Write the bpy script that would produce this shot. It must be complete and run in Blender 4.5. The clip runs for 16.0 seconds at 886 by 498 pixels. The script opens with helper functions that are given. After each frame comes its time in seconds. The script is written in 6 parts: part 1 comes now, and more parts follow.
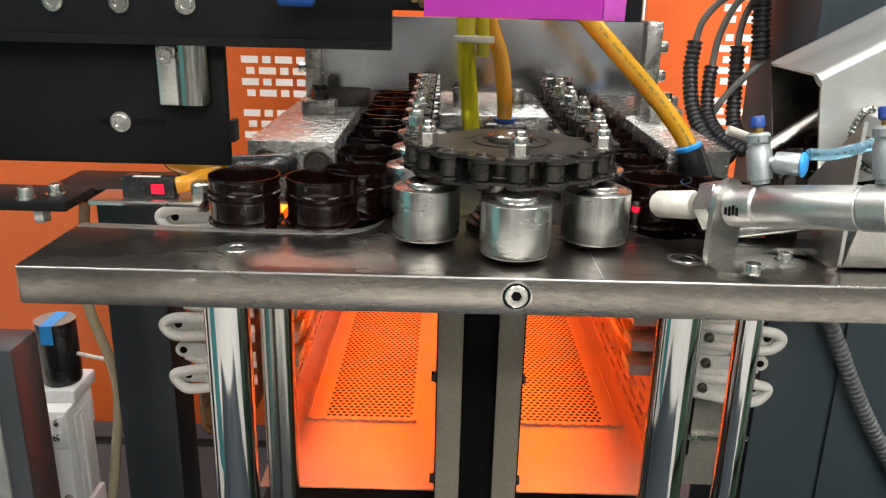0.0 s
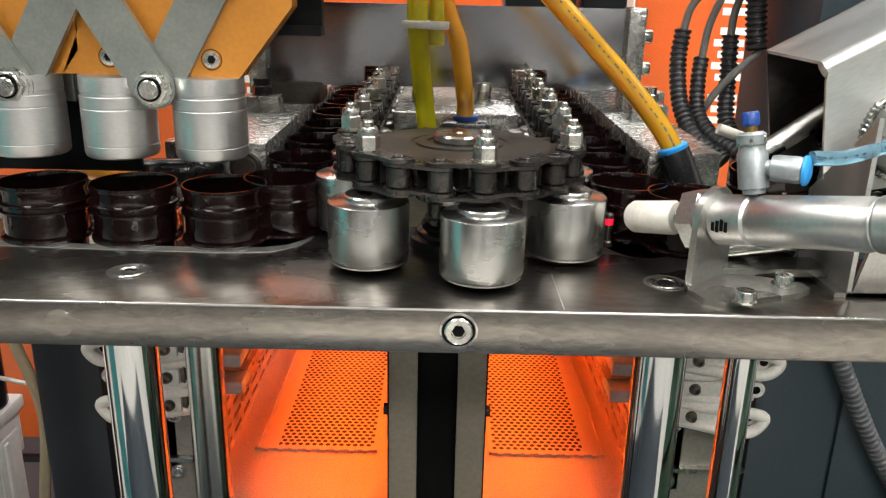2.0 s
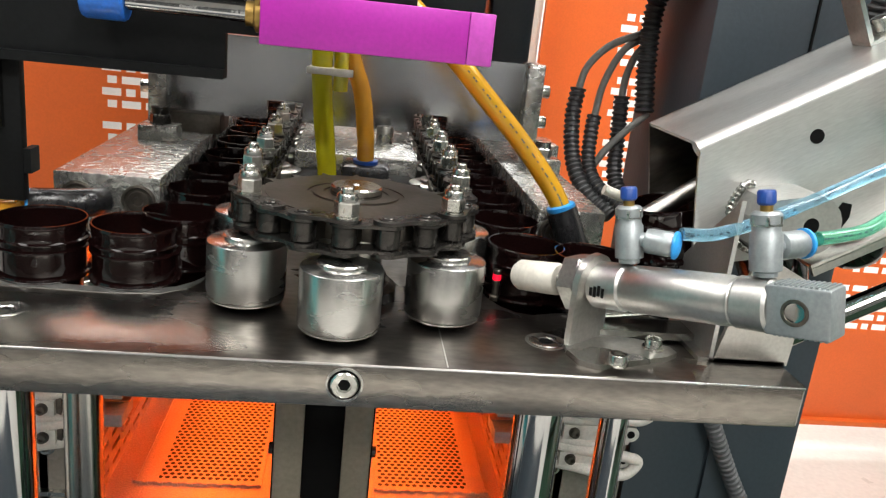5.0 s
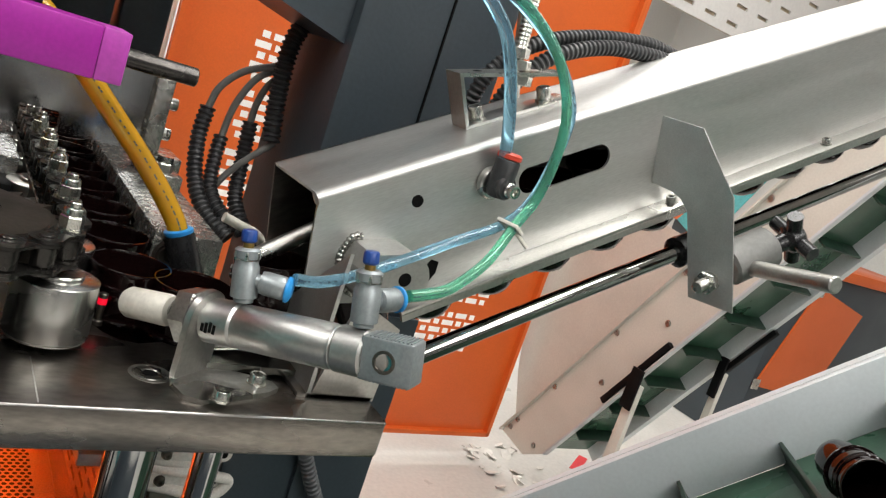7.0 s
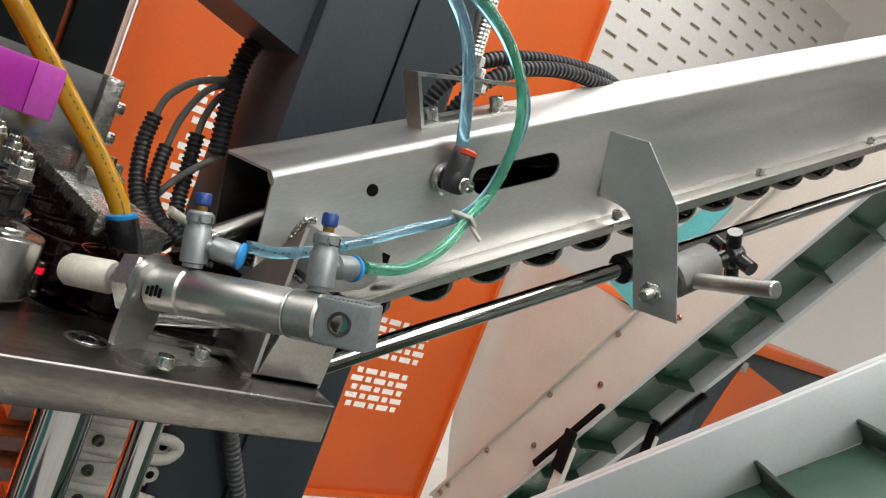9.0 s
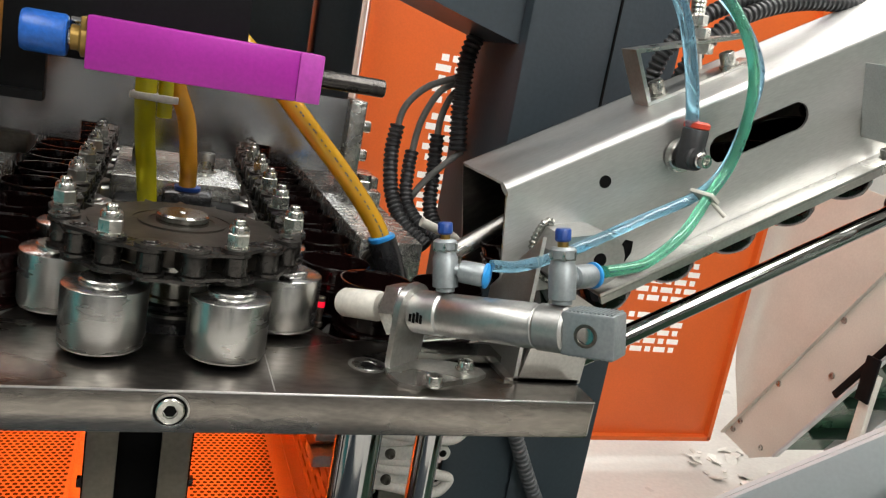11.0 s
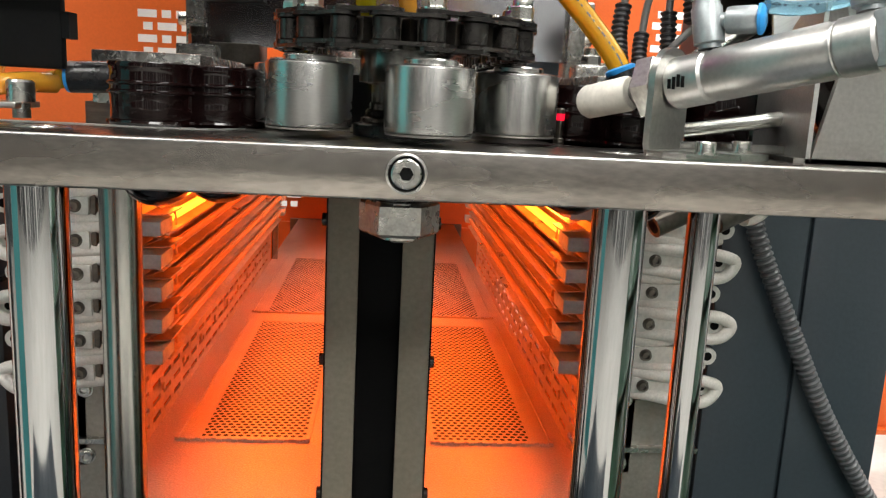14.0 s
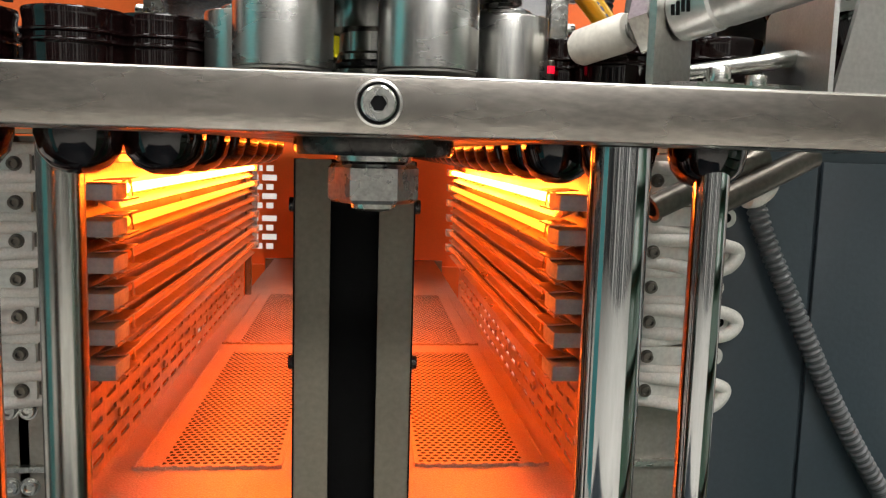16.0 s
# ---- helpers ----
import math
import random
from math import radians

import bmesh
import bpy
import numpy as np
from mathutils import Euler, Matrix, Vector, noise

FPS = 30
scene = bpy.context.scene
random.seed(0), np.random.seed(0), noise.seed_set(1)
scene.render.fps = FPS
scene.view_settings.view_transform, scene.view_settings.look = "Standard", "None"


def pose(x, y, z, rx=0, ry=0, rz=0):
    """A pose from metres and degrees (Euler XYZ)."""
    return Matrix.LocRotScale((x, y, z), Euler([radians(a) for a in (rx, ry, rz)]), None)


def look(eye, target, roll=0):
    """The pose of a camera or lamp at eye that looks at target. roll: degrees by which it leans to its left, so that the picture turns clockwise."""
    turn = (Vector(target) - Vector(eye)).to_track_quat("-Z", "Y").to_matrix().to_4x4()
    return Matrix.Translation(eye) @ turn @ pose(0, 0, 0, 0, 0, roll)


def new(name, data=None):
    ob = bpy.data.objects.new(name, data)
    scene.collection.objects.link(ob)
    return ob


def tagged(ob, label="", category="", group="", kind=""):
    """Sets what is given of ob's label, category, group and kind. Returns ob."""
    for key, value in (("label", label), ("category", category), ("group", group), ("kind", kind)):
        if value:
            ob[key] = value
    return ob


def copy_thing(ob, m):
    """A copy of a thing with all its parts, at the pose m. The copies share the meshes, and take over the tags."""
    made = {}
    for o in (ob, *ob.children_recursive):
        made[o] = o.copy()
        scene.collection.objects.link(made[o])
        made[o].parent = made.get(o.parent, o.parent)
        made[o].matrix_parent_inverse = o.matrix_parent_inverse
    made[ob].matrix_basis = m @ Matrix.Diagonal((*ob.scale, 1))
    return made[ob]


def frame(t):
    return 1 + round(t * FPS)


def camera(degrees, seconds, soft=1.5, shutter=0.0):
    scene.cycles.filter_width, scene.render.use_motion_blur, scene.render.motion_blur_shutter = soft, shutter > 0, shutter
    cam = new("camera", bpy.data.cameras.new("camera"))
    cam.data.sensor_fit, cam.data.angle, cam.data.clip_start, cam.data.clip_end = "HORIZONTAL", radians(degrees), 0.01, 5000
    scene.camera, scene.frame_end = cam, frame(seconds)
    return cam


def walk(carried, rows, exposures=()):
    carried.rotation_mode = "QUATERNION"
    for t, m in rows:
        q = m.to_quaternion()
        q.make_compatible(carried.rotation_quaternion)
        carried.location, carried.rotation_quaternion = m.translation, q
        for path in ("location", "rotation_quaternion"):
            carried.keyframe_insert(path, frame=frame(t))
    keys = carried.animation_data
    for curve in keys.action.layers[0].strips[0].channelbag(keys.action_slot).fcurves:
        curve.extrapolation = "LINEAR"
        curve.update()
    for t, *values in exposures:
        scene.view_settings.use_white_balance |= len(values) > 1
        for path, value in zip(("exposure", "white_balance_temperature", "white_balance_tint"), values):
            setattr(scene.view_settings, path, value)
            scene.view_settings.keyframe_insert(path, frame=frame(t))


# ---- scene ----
# ---------------------------------------------------------------- camera
cam = camera(57.9, 16.0, soft=1.25)
PATH = [
    (0, (-0.062, -0.62, 1.229), (-0.062, 1.279, 0.602), 1.4),
    (0.5, (-0.04, -0.564, 1.224), (-0.045, 1.336, 0.598), 1.3),
    (1, (-0.014, -0.528, 1.213), (-0.009, 1.372, 0.587), 1.4),
    (1.5, (0.0, -0.505, 1.207), (0.008, 1.394, 0.577), 1.4),
    (2, (-0.013, -0.503, 1.21), (-0.009, 1.396, 0.581), 1.3),
    (2.5, (-0.015, -0.507, 1.212), (-0.014, 1.391, 0.582), 1.3),
    (3, (-0.002, -0.515, 1.211), (0.011, 1.385, 0.587), 1.3),
    (5.5, (-0.013, -0.51, 1.255), (0.448, 1.364, 0.728), 10.8),
    (6, (-0.042, -0.512, 1.27), (0.728, 1.268, 0.781), 16.6),
    (6.5, (-0.044, -0.514, 1.278), (0.961, 1.166, 0.87), 19.4),
    (7, (-0.026, -0.524, 1.275), (1.098, 1.091, 0.916), 18.8),
    (7.5, (-0.02, -0.53, 1.242), (1.172, 1.052, 0.962), 18.4),
    (8, (-0.024, -0.528, 1.179), (1.222, 1.031, 1.049), 19.3),
    (8.2, (-0.028, -0.533, 1.172), (1.236, 1.015, 1.079), 20.6),
    (10.5, (-0.01, -0.536, 1.244), (0.918, 1.206, 0.919), 14.1),
    (11, (-0.026, -0.545, 1.252), (0.665, 1.28, 0.813), 10.4),
    (11.5, (-0.04, -0.554, 1.255), (0.452, 1.314, 0.735), 7.6),
    (12, (-0.046, -0.564, 1.248), (0.276, 1.333, 0.704), 5.5),
    (12.5, (-0.047, -0.564, 1.237), (0.19, 1.347, 0.698), 5.0),
    (13, (-0.043, -0.546, 1.197), (0.168, 1.378, 0.693), 4.5),
    (13.5, (-0.022, -0.534, 1.132), (0.159, 1.405, 0.677), 3.7),
    (14, (-0.015, -0.507, 1.035), (0.142, 1.45, 0.657), 2.9),
    (14.5, (-0.017, -0.469, 0.961), (0.152, 1.503, 0.677), 1.9),
    (15, (-0.017, -0.459, 0.925), (0.166, 1.519, 0.696), 1.5),
    (15.5, (-0.013, -0.445, 0.942), (0.183, 1.533, 0.723), 1.5),
    (16, (-0.008, -0.445, 0.959), (0.195, 1.531, 0.719), 1.7),
]
EXPOSURE = [(0, 0.1), (3.2, -0.02), (5.4, -0.07), (6.2, -0.50), (7.0, -0.68), (8.2, -0.78), (10.4, -0.73), (11.2, -0.48), (12.5, -0.15), (13.5, -0.05), (14.5, -0.03), (16.0, -0.05)]
walk(cam, [(t, look(eye, target, roll)) for t, eye, target, roll in PATH], EXPOSURE)

# ---------------------------------------------------------------- light
world = bpy.data.worlds.new("hall_air")
scene.world = world
world.use_nodes = True
world.node_tree.nodes["Background"].inputs["Color"].default_value = (0.9, 0.95, 1.0, 1)
world.node_tree.nodes["Background"].inputs["Strength"].default_value = 0.12


def overhead_fill(x, y, z, lx, ly, watts):
    data = bpy.data.lights.new("ceiling_light", "AREA")
    data.shape, data.size, data.size_y, data.energy = "RECTANGLE", lx, ly, watts
    data.color = (1.0, 0.98, 0.945)
    ob = new("ceiling_light", data)
    ob.matrix_basis = pose(x, y, z)
    return ob


overhead_fill(-1.4, -0.4, 3.4, 0.6, 4.0, 130)
overhead_fill(0.9, -0.6, 3.4, 0.6, 4.0, 155)
overhead_fill(3.0, 1.0, 3.4, 0.8, 4.5, 85)
# unseen fill added behind the viewer to brighten chute and plate front
overhead_fill(0.8, -3.3, 3.4, 2.4, 0.8, 115)
overhead_fill(0.6, 2.6, 3.4, 4.2, 0.8, 95)
# unseen fill added so the wall behind the door holes looks bright
overhead_fill(2.7, 5.0, 3.4, 2.2, 0.8, 170)

# ---------------------------------------------------------------- materials
def shader(name):
    m = bpy.data.materials.new(name)
    m.use_nodes = True
    return m, m.node_tree, m.node_tree.nodes["Principled BSDF"]


def surface(name, color, rough=0.5, metal=0.0, vary=0.25, scale=14.0, stretch=(1, 1, 1), grain=0.15, grain_scale=180.0,
            bump=0.1, spec=0.5, coat=0.0, dark=None, emit=None, glow=0.0, rough_vary=0.2, per_piece=0.0):
    """A painted, cast, moulded or machined surface: stains at one scale, grain at another, both also in gloss and relief."""
    m, tree, b = shader(name)
    n, l = tree.nodes, tree.links
    at = n.new("ShaderNodeTexCoord")
    mp = n.new("ShaderNodeMapping")
    mp.inputs["Scale"].default_value = stretch
    l.new(at.outputs["Object"], mp.inputs["Vector"])
    big, fine = n.new("ShaderNodeTexNoise"), n.new("ShaderNodeTexNoise")
    big.inputs["Scale"].default_value, big.inputs["Detail"].default_value = scale, 5
    fine.inputs["Scale"].default_value, fine.inputs["Detail"].default_value = grain_scale, 3
    for t in (big, fine):
        l.new(mp.outputs["Vector"], t.inputs["Vector"])
    ramp = n.new("ShaderNodeValToRGB")
    ramp.color_ramp.elements[0].position, ramp.color_ramp.elements[1].position = 0.32, 0.68
    low = dark or tuple(c * (1 - vary) for c in color)
    ramp.color_ramp.elements[0].color, ramp.color_ramp.elements[1].color = (*low, 1), (*color, 1)
    l.new(big.outputs["Fac"], ramp.inputs["Fac"])
    mix = n.new("ShaderNodeMix")
    mix.data_type, mix.blend_type = "RGBA", "MULTIPLY"
    mix.inputs["Factor"].default_value = 1.0
    mr = n.new("ShaderNodeMapRange")
    mr.inputs["From Min"].default_value, mr.inputs["From Max"].default_value = 0.3, 0.7
    mr.inputs["To Min"].default_value, mr.inputs["To Max"].default_value = 1 - grain, 1 + grain * 0.4
    l.new(fine.outputs["Fac"], mr.inputs["Value"])
    l.new(ramp.outputs["Color"], mix.inputs["A"])
    l.new(mr.outputs["Result"], mix.inputs["B"])
    color_out = mix.outputs["Result"]
    if per_piece:
        info, hsv, span = n.new("ShaderNodeObjectInfo"), n.new("ShaderNodeHueSaturation"), n.new("ShaderNodeMapRange")
        span.inputs["To Min"].default_value, span.inputs["To Max"].default_value = 1 - per_piece, 1 + per_piece
        l.new(info.outputs["Random"], span.inputs["Value"])
        l.new(span.outputs["Result"], hsv.inputs["Value"])
        l.new(color_out, hsv.inputs["Color"])
        color_out = hsv.outputs["Color"]
    l.new(color_out, b.inputs["Base Color"])
    rr = n.new("ShaderNodeMapRange")
    rr.inputs["From Min"].default_value, rr.inputs["From Max"].default_value = 0.3, 0.7
    rr.inputs["To Min"].default_value, rr.inputs["To Max"].default_value = rough * (1 + rough_vary), rough * (1 - rough_vary)
    l.new(big.outputs["Fac"], rr.inputs["Value"])
    l.new(rr.outputs["Result"], b.inputs["Roughness"])
    b.inputs["Metallic"].default_value = metal
    b.inputs["Specular IOR Level"].default_value = spec
    b.inputs["Coat Weight"].default_value = coat
    b.inputs["Coat Roughness"].default_value = 0.12
    if bump:
        bp = n.new("ShaderNodeBump")
        bp.inputs["Strength"].default_value, bp.inputs["Distance"].default_value = bump, 0.002
        l.new(fine.outputs["Fac"], bp.inputs["Height"])
        l.new(bp.outputs["Normal"], b.inputs["Normal"])
    if emit:
        b.inputs["Emission Color"].default_value, b.inputs["Emission Strength"].default_value = (*emit, 1), glow
    return m


def clear(name, color, rough=0.15, through_it=0.6, ior=1.45):
    """Tinted see-through plastic."""
    m, tree, b = shader(name)
    n, l = tree.nodes, tree.links
    noise_tex, ramp = n.new("ShaderNodeTexNoise"), n.new("ShaderNodeValToRGB")
    noise_tex.inputs["Scale"].default_value = 60
    ramp.color_ramp.elements[0].color, ramp.color_ramp.elements[1].color = (*[c * 0.75 for c in color], 1), (*color, 1)
    at = n.new("ShaderNodeTexCoord")
    l.new(at.outputs["Object"], noise_tex.inputs["Vector"])
    l.new(noise_tex.outputs["Fac"], ramp.inputs["Fac"])
    l.new(ramp.outputs["Color"], b.inputs["Base Color"])
    b.inputs["Roughness"].default_value = rough
    b.inputs["Transmission Weight"].default_value = through_it
    b.inputs["IOR"].default_value = ior
    return m


def hot(name, color, strength, base=(0.8, 0.7, 0.6)):
    m, tree, b = shader(name)
    b.inputs["Base Color"].default_value = (*base, 1)
    b.inputs["Roughness"].default_value = 0.2
    b.inputs["Emission Color"].default_value, b.inputs["Emission Strength"].default_value = (*color, 1), strength
    return m


STEEL = surface("ground_steel", (0.37, 0.343, 0.308), 0.29, 1.0, 0.5, 7, (0.7, 1.4, 2.4), 0.22, 120, 0.05, rough_vary=0.3, dark=(0.125, 0.113, 0.102))
BRUSHED = surface("brushed_stainless", (0.62, 0.61, 0.58), 0.30, 1.0, 0.18, 5, (1, 1, 1), 0.12, 300, 0.04, rough_vary=0.3)
BEAM = surface("stainless_sheet", (0.64, 0.64, 0.62), 0.46, 1.0, 0.15, 6, (0.6, 4, 4), 0.10, 160, 0.03, rough_vary=0.22)
CHROME = surface("polished_chrome", (0.47, 0.48, 0.48), 0.07, 1.0, 0.25, 8, (1, 1, 0.10), 0.08, 70, 0.08)
# chrome with a lowered base colour, dark reflections put into the colour
DARK_CHROME = surface("darkened_polished_bar", (0.36, 0.36, 0.35), 0.07, 1.0, 0.2, 6, (1, 1, 1), 0.08, 90, 0.0)
OLD_CHROME = surface("worn_ground_bar", (0.42, 0.42, 0.39), 0.22, 1.0, 0.35, 9, (3, 3, 0.3), 0.15, 120, 0.02)
ALU = surface("turned_aluminium", (0.56, 0.56, 0.54), 0.27, 1.0, 0.07, 14, (1, 1, 3), 0.05, 260, 0.012, rough_vary=0.12, per_piece=0.08)
ALU_MATT = surface("matt_turned_aluminium", (0.60, 0.60, 0.59), 0.40, 1.0, 0.06, 14, (1, 1, 5), 0.08, 260, 0.03, rough_vary=0.12)
SLATE_DARK = surface("near_black_frame_paint", (0.020, 0.025, 0.030), 0.42, 0.0, 0.2, 6, (1, 1, 1), 0.12, 170, 0.10)
ALU_SATIN = surface("satin_aluminium", (0.52, 0.52, 0.50), 0.42, 1.0, 0.15, 25, (1, 1, 1), 0.10, 300, 0.04)
CAST = surface("cast_zinc_grey", (0.35, 0.385, 0.395), 0.42, 0.65, 0.15, 30, (1, 1, 1), 0.12, 320, 0.06)
ZINC = surface("zinc_plated_steel", (0.60, 0.60, 0.56), 0.28, 1.0, 0.3, 60, (1, 1, 1), 0.2, 320, 0.06, per_piece=0.15)
CHAIN = surface("oiled_black_steel", (0.075, 0.07, 0.065), 0.27, 0.8, 0.5, 45, (1, 1, 1), 0.25, 300, 0.08, per_piece=0.25)
DISC = surface("oily_sprocket_steel", (0.15, 0.135, 0.115), 0.38, 0.9, 0.45, 16, (1, 1, 1), 0.2, 200, 0.06)
BLACK = surface("black_powder_coat", (0.0055, 0.006, 0.0065), 0.58, 0.0, 0.3, 12, (1, 1, 1), 0.3, 260, 0.05, spec=0.14)
BLACK_GLOSS = surface("black_moulded_plastic", (0.016, 0.016, 0.017), 0.25, 0.0, 0.2, 20, (1, 1, 1), 0.2, 240, 0.03)
RUBBER = surface("black_rubber_hose", (0.036, 0.037, 0.039), 0.42, 0.0, 0.3, 30, (1, 1, 1), 0.2, 260, 0.06)
SLATE = surface("slate_machine_paint", (0.042, 0.056, 0.068), 0.38, 0.0, 0.12, 4, (1, 1, 1), 0.10, 170, 0.12)
ORANGE = surface("orange_machine_paint", (0.73, 0.135, 0.022), 0.38, 0.0, 0.10, 3, (1, 1, 1), 0.06, 200, 0.06)
AMBER = surface("amber_anodised_plate", (0.58, 0.235, 0.035), 0.33, 0.35, 0.12, 20, (1, 1, 1), 0.08, 260, 0.03)
PURPLE = surface("purple_anodised_block", (0.42, 0.020, 0.36), 0.36, 0.15, 0.15, 14, (1, 1, 1), 0.10, 260, 0.03)
PURPLE_END = surface("purple_plastic_end_cap", (0.48, 0.06, 0.42), 0.4, 0.0, 0.1, 14)
LINK_GREY = surface("hard_anodised_link", (0.27, 0.285, 0.26), 0.36, 0.6, 0.2, 30, (1, 1, 1), 0.12, 300, 0.05)
BLUE = surface("blue_wrapped_coupling", (0.02, 0.13, 0.52), 0.35, 0.0, 0.25, 40, (1, 1, 1), 0.25, 240, 0.15)
BLUE_RING = surface("blue_release_ring", (0.03, 0.30, 0.72), 0.35, 0.0, 0.1, 40)
BLUE_KNOB = surface("dark_blue_knob", (0.012, 0.055, 0.26), 0.4, 0.0, 0.2, 60)
RED_RING = surface("red_release_ring", (0.62, 0.06, 0.03), 0.35, 0.0, 0.1, 40)
NYLON = surface("scuffed_white_nylon", (0.70, 0.675, 0.60), 0.48, 0.0, 0.22, 70, (1, 1, 1), 0.10, 260, 0.08)
HAMMER = surface("hammered_silver_paint", (0.50, 0.50, 0.47), 0.25, 0.8, 0.25, 60, (1, 1, 1), 0.40, 130, 0.75)
BRIDGE = surface("milled_steel_plate", (0.52, 0.53, 0.55), 0.17, 1.0, 0.25, 6, (1, 1, 2), 0.06, 160, 0.012, rough_vary=0.4)
PREFORM = surface("dark_cola_red_plastic", (0.0055, 0.0018, 0.0018), 0.07, 0.0, 0.3, 20, (1, 1, 1), 0.0, 100, 0.0, spec=0.45)
OVEN = surface("heat_stained_sheet", (0.55, 0.355, 0.235), 0.36, 0.6, 0.2, 8, (1, 1, 1), 0.2, 140, 0.12, rough_vary=0.3)
OVEN_FLOOR = surface("heat_tinted_floor_sheet", (0.50, 0.36, 0.27), 0.34, 0.4, 0.12, 5, (1, 1, 1), 0.28, 420, 0.4, rough_vary=0.15)
BEIGE = surface("khaki_leg_paint", (0.21, 0.185, 0.135), 0.5, 0.0, 0.15, 10, (1, 1, 1), 0.15, 180, 0.08)
PALE = surface("pale_conveyor_sheet", (0.67, 0.655, 0.585), 0.5, 0.0, 0.10, 5, (1, 1, 1), 0.06, 160, 0.04)
RAIL_WHITE = surface("white_grey_side_rail", (0.62, 0.66, 0.68), 0.4, 0.1, 0.10, 6, (1, 1, 1), 0.05, 160, 0.03)
FILTER_WHITE = surface("white_moulded_housing", (0.82, 0.83, 0.82), 0.4, 0.0, 0.08, 20, (1, 1, 1), 0.06, 200, 0.04)
BELT = surface("green_conveyor_belt", (0.035, 0.105, 0.060), 0.30, 0.0, 0.3, 9, (1, 1, 1), 0.15, 160, 0.1, coat=0.3)
FLIGHT = surface("dark_green_flight", (0.014, 0.040, 0.024), 0.4, 0.0, 0.3, 20)
SLEEVE = surface("white_glass_fibre_sleeve", (0.82, 0.79, 0.73), 0.7, 0.0, 0.12, 40, (1, 1, 1), 0.12, 420, 0.2)
CERAMIC = surface("grey_ceramic_lamp_base", (0.36, 0.36, 0.35), 0.5, 0.1, 0.2, 40, (1, 1, 1), 0.15, 200, 0.1)
TAB = surface("pale_ceramic_tab", (0.70, 0.69, 0.64), 0.5, 0.0, 0.12, 40, (1, 1, 1), 0.12, 220, 0.08)
PANEL_GREY = surface("dull_oven_end_panel", (0.34, 0.32, 0.28), 0.45, 0.5, 0.25, 14, (1, 1, 1), 0.15, 180, 0.1)
# same hall as WALL; unseen sides coloured dark to deepen reflections
DARK_WALL = surface("darkened_unseen_wall", (0.085, 0.09, 0.095), 0.6, 0.0, 0.3, 1.2, (1, 1, 1), 0.1, 60, 0.05)
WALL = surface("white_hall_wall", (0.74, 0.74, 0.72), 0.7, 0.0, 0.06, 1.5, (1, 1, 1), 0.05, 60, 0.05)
CEIL = surface("pale_hall_ceiling", (0.70, 0.70, 0.69), 0.8, 0.0, 0.06, 1.5, (1, 1, 1), 0.05, 60, 0.05)
CONCRETE = surface("worn_pale_floor", (0.70, 0.68, 0.635), 0.42, 0.0, 0.14, 2.2, (1, 1, 1), 0.08, 60, 0.04, rough_vary=0.4)
CYAN = surface("cyan_sheet", (0.13, 0.58, 0.61), 0.5, 0.0, 0.1, 3)
# near black: puts the shade of holes, gaps and slots into colour; also print
DARK_FILL = surface("dark_fill", (0.004, 0.004, 0.004), 0.8, 0.0, 0.1, 10, spec=0.1)
# near black that stands for the shade below the perforated floor
DUCT_SHADE = surface("duct_shade", (0.02, 0.012, 0.008), 0.7, 0.0, 0.3, 10)
PINK = surface("red_tape", (0.75, 0.05, 0.06), 0.5, 0.0, 0.1, 10)
TUBE_YELLOW = clear("yellow_clear_hose", (0.86, 0.80, 0.03), 0.10, 0.55)
TUBE_AMBER = clear("amber_clear_hose", (0.86, 0.42, 0.04), 0.12, 0.5)
TUBE_ORANGE = clear("orange_clear_hose", (0.92, 0.50, 0.03), 0.12, 0.5)
TUBE_BLUE = clear("clear_blue_air_hose", (0.40, 0.75, 0.95), 0.08, 0.82)
TUBE_GREEN = clear("clear_green_air_hose", (0.22, 0.72, 0.48), 0.08, 0.75)
PRINT = surface("hose_print", (0.02, 0.05, 0.08), 0.6)
LAMP_HOT = hot("white_hot_lamp", (1.0, 0.15, 0.012), 120)
LAMP_GLOW = hot("orange_glowing_lamp", (1.0, 0.24, 0.012), 4.5)
LAMP_DIM = hot("dull_glowing_lamp", (1.0, 0.13, 0.01), 0.30, (0.30, 0.16, 0.08))
# sensor window, and the added glow that imitates a red glint
RED_GLOW = hot("red_sensor_and_glint_glow", (1.0, 0.004, 0.03), 1.3, (0.25, 0.01, 0.02))


# ---------------------------------------------------------------- mesh tools
def basis(z):
    """A turn whose z axis is the given way."""
    return Vector(z).to_track_quat("Z", "Y").to_matrix().to_4x4()


def box(bm, x0, x1, y0, y1, z0, z1, bevel=0.0, m=None):
    vs = [bm.verts.new(p) for p in ((x0, y0, z0), (x1, y0, z0), (x1, y1, z0), (x0, y1, z0), (x0, y0, z1), (x1, y0, z1), (x1, y1, z1), (x0, y1, z1))]
    fs = [bm.faces.new([vs[i] for i in f]) for f in ((3, 2, 1, 0), (4, 5, 6, 7), (0, 1, 5, 4), (1, 2, 6, 5), (2, 3, 7, 6), (3, 0, 4, 7))]
    if bevel:
        out = bmesh.ops.bevel(bm, geom=list({e for f in fs for e in f.edges}), offset=bevel, segments=2, affect="EDGES", profile=0.5)
        vs = list({v for f in out["faces"] for v in f.verts} | {v for v in vs if v.is_valid})
    if m is not None:
        bmesh.ops.transform(bm, matrix=m, verts=[v for v in vs if v.is_valid])
    return bm


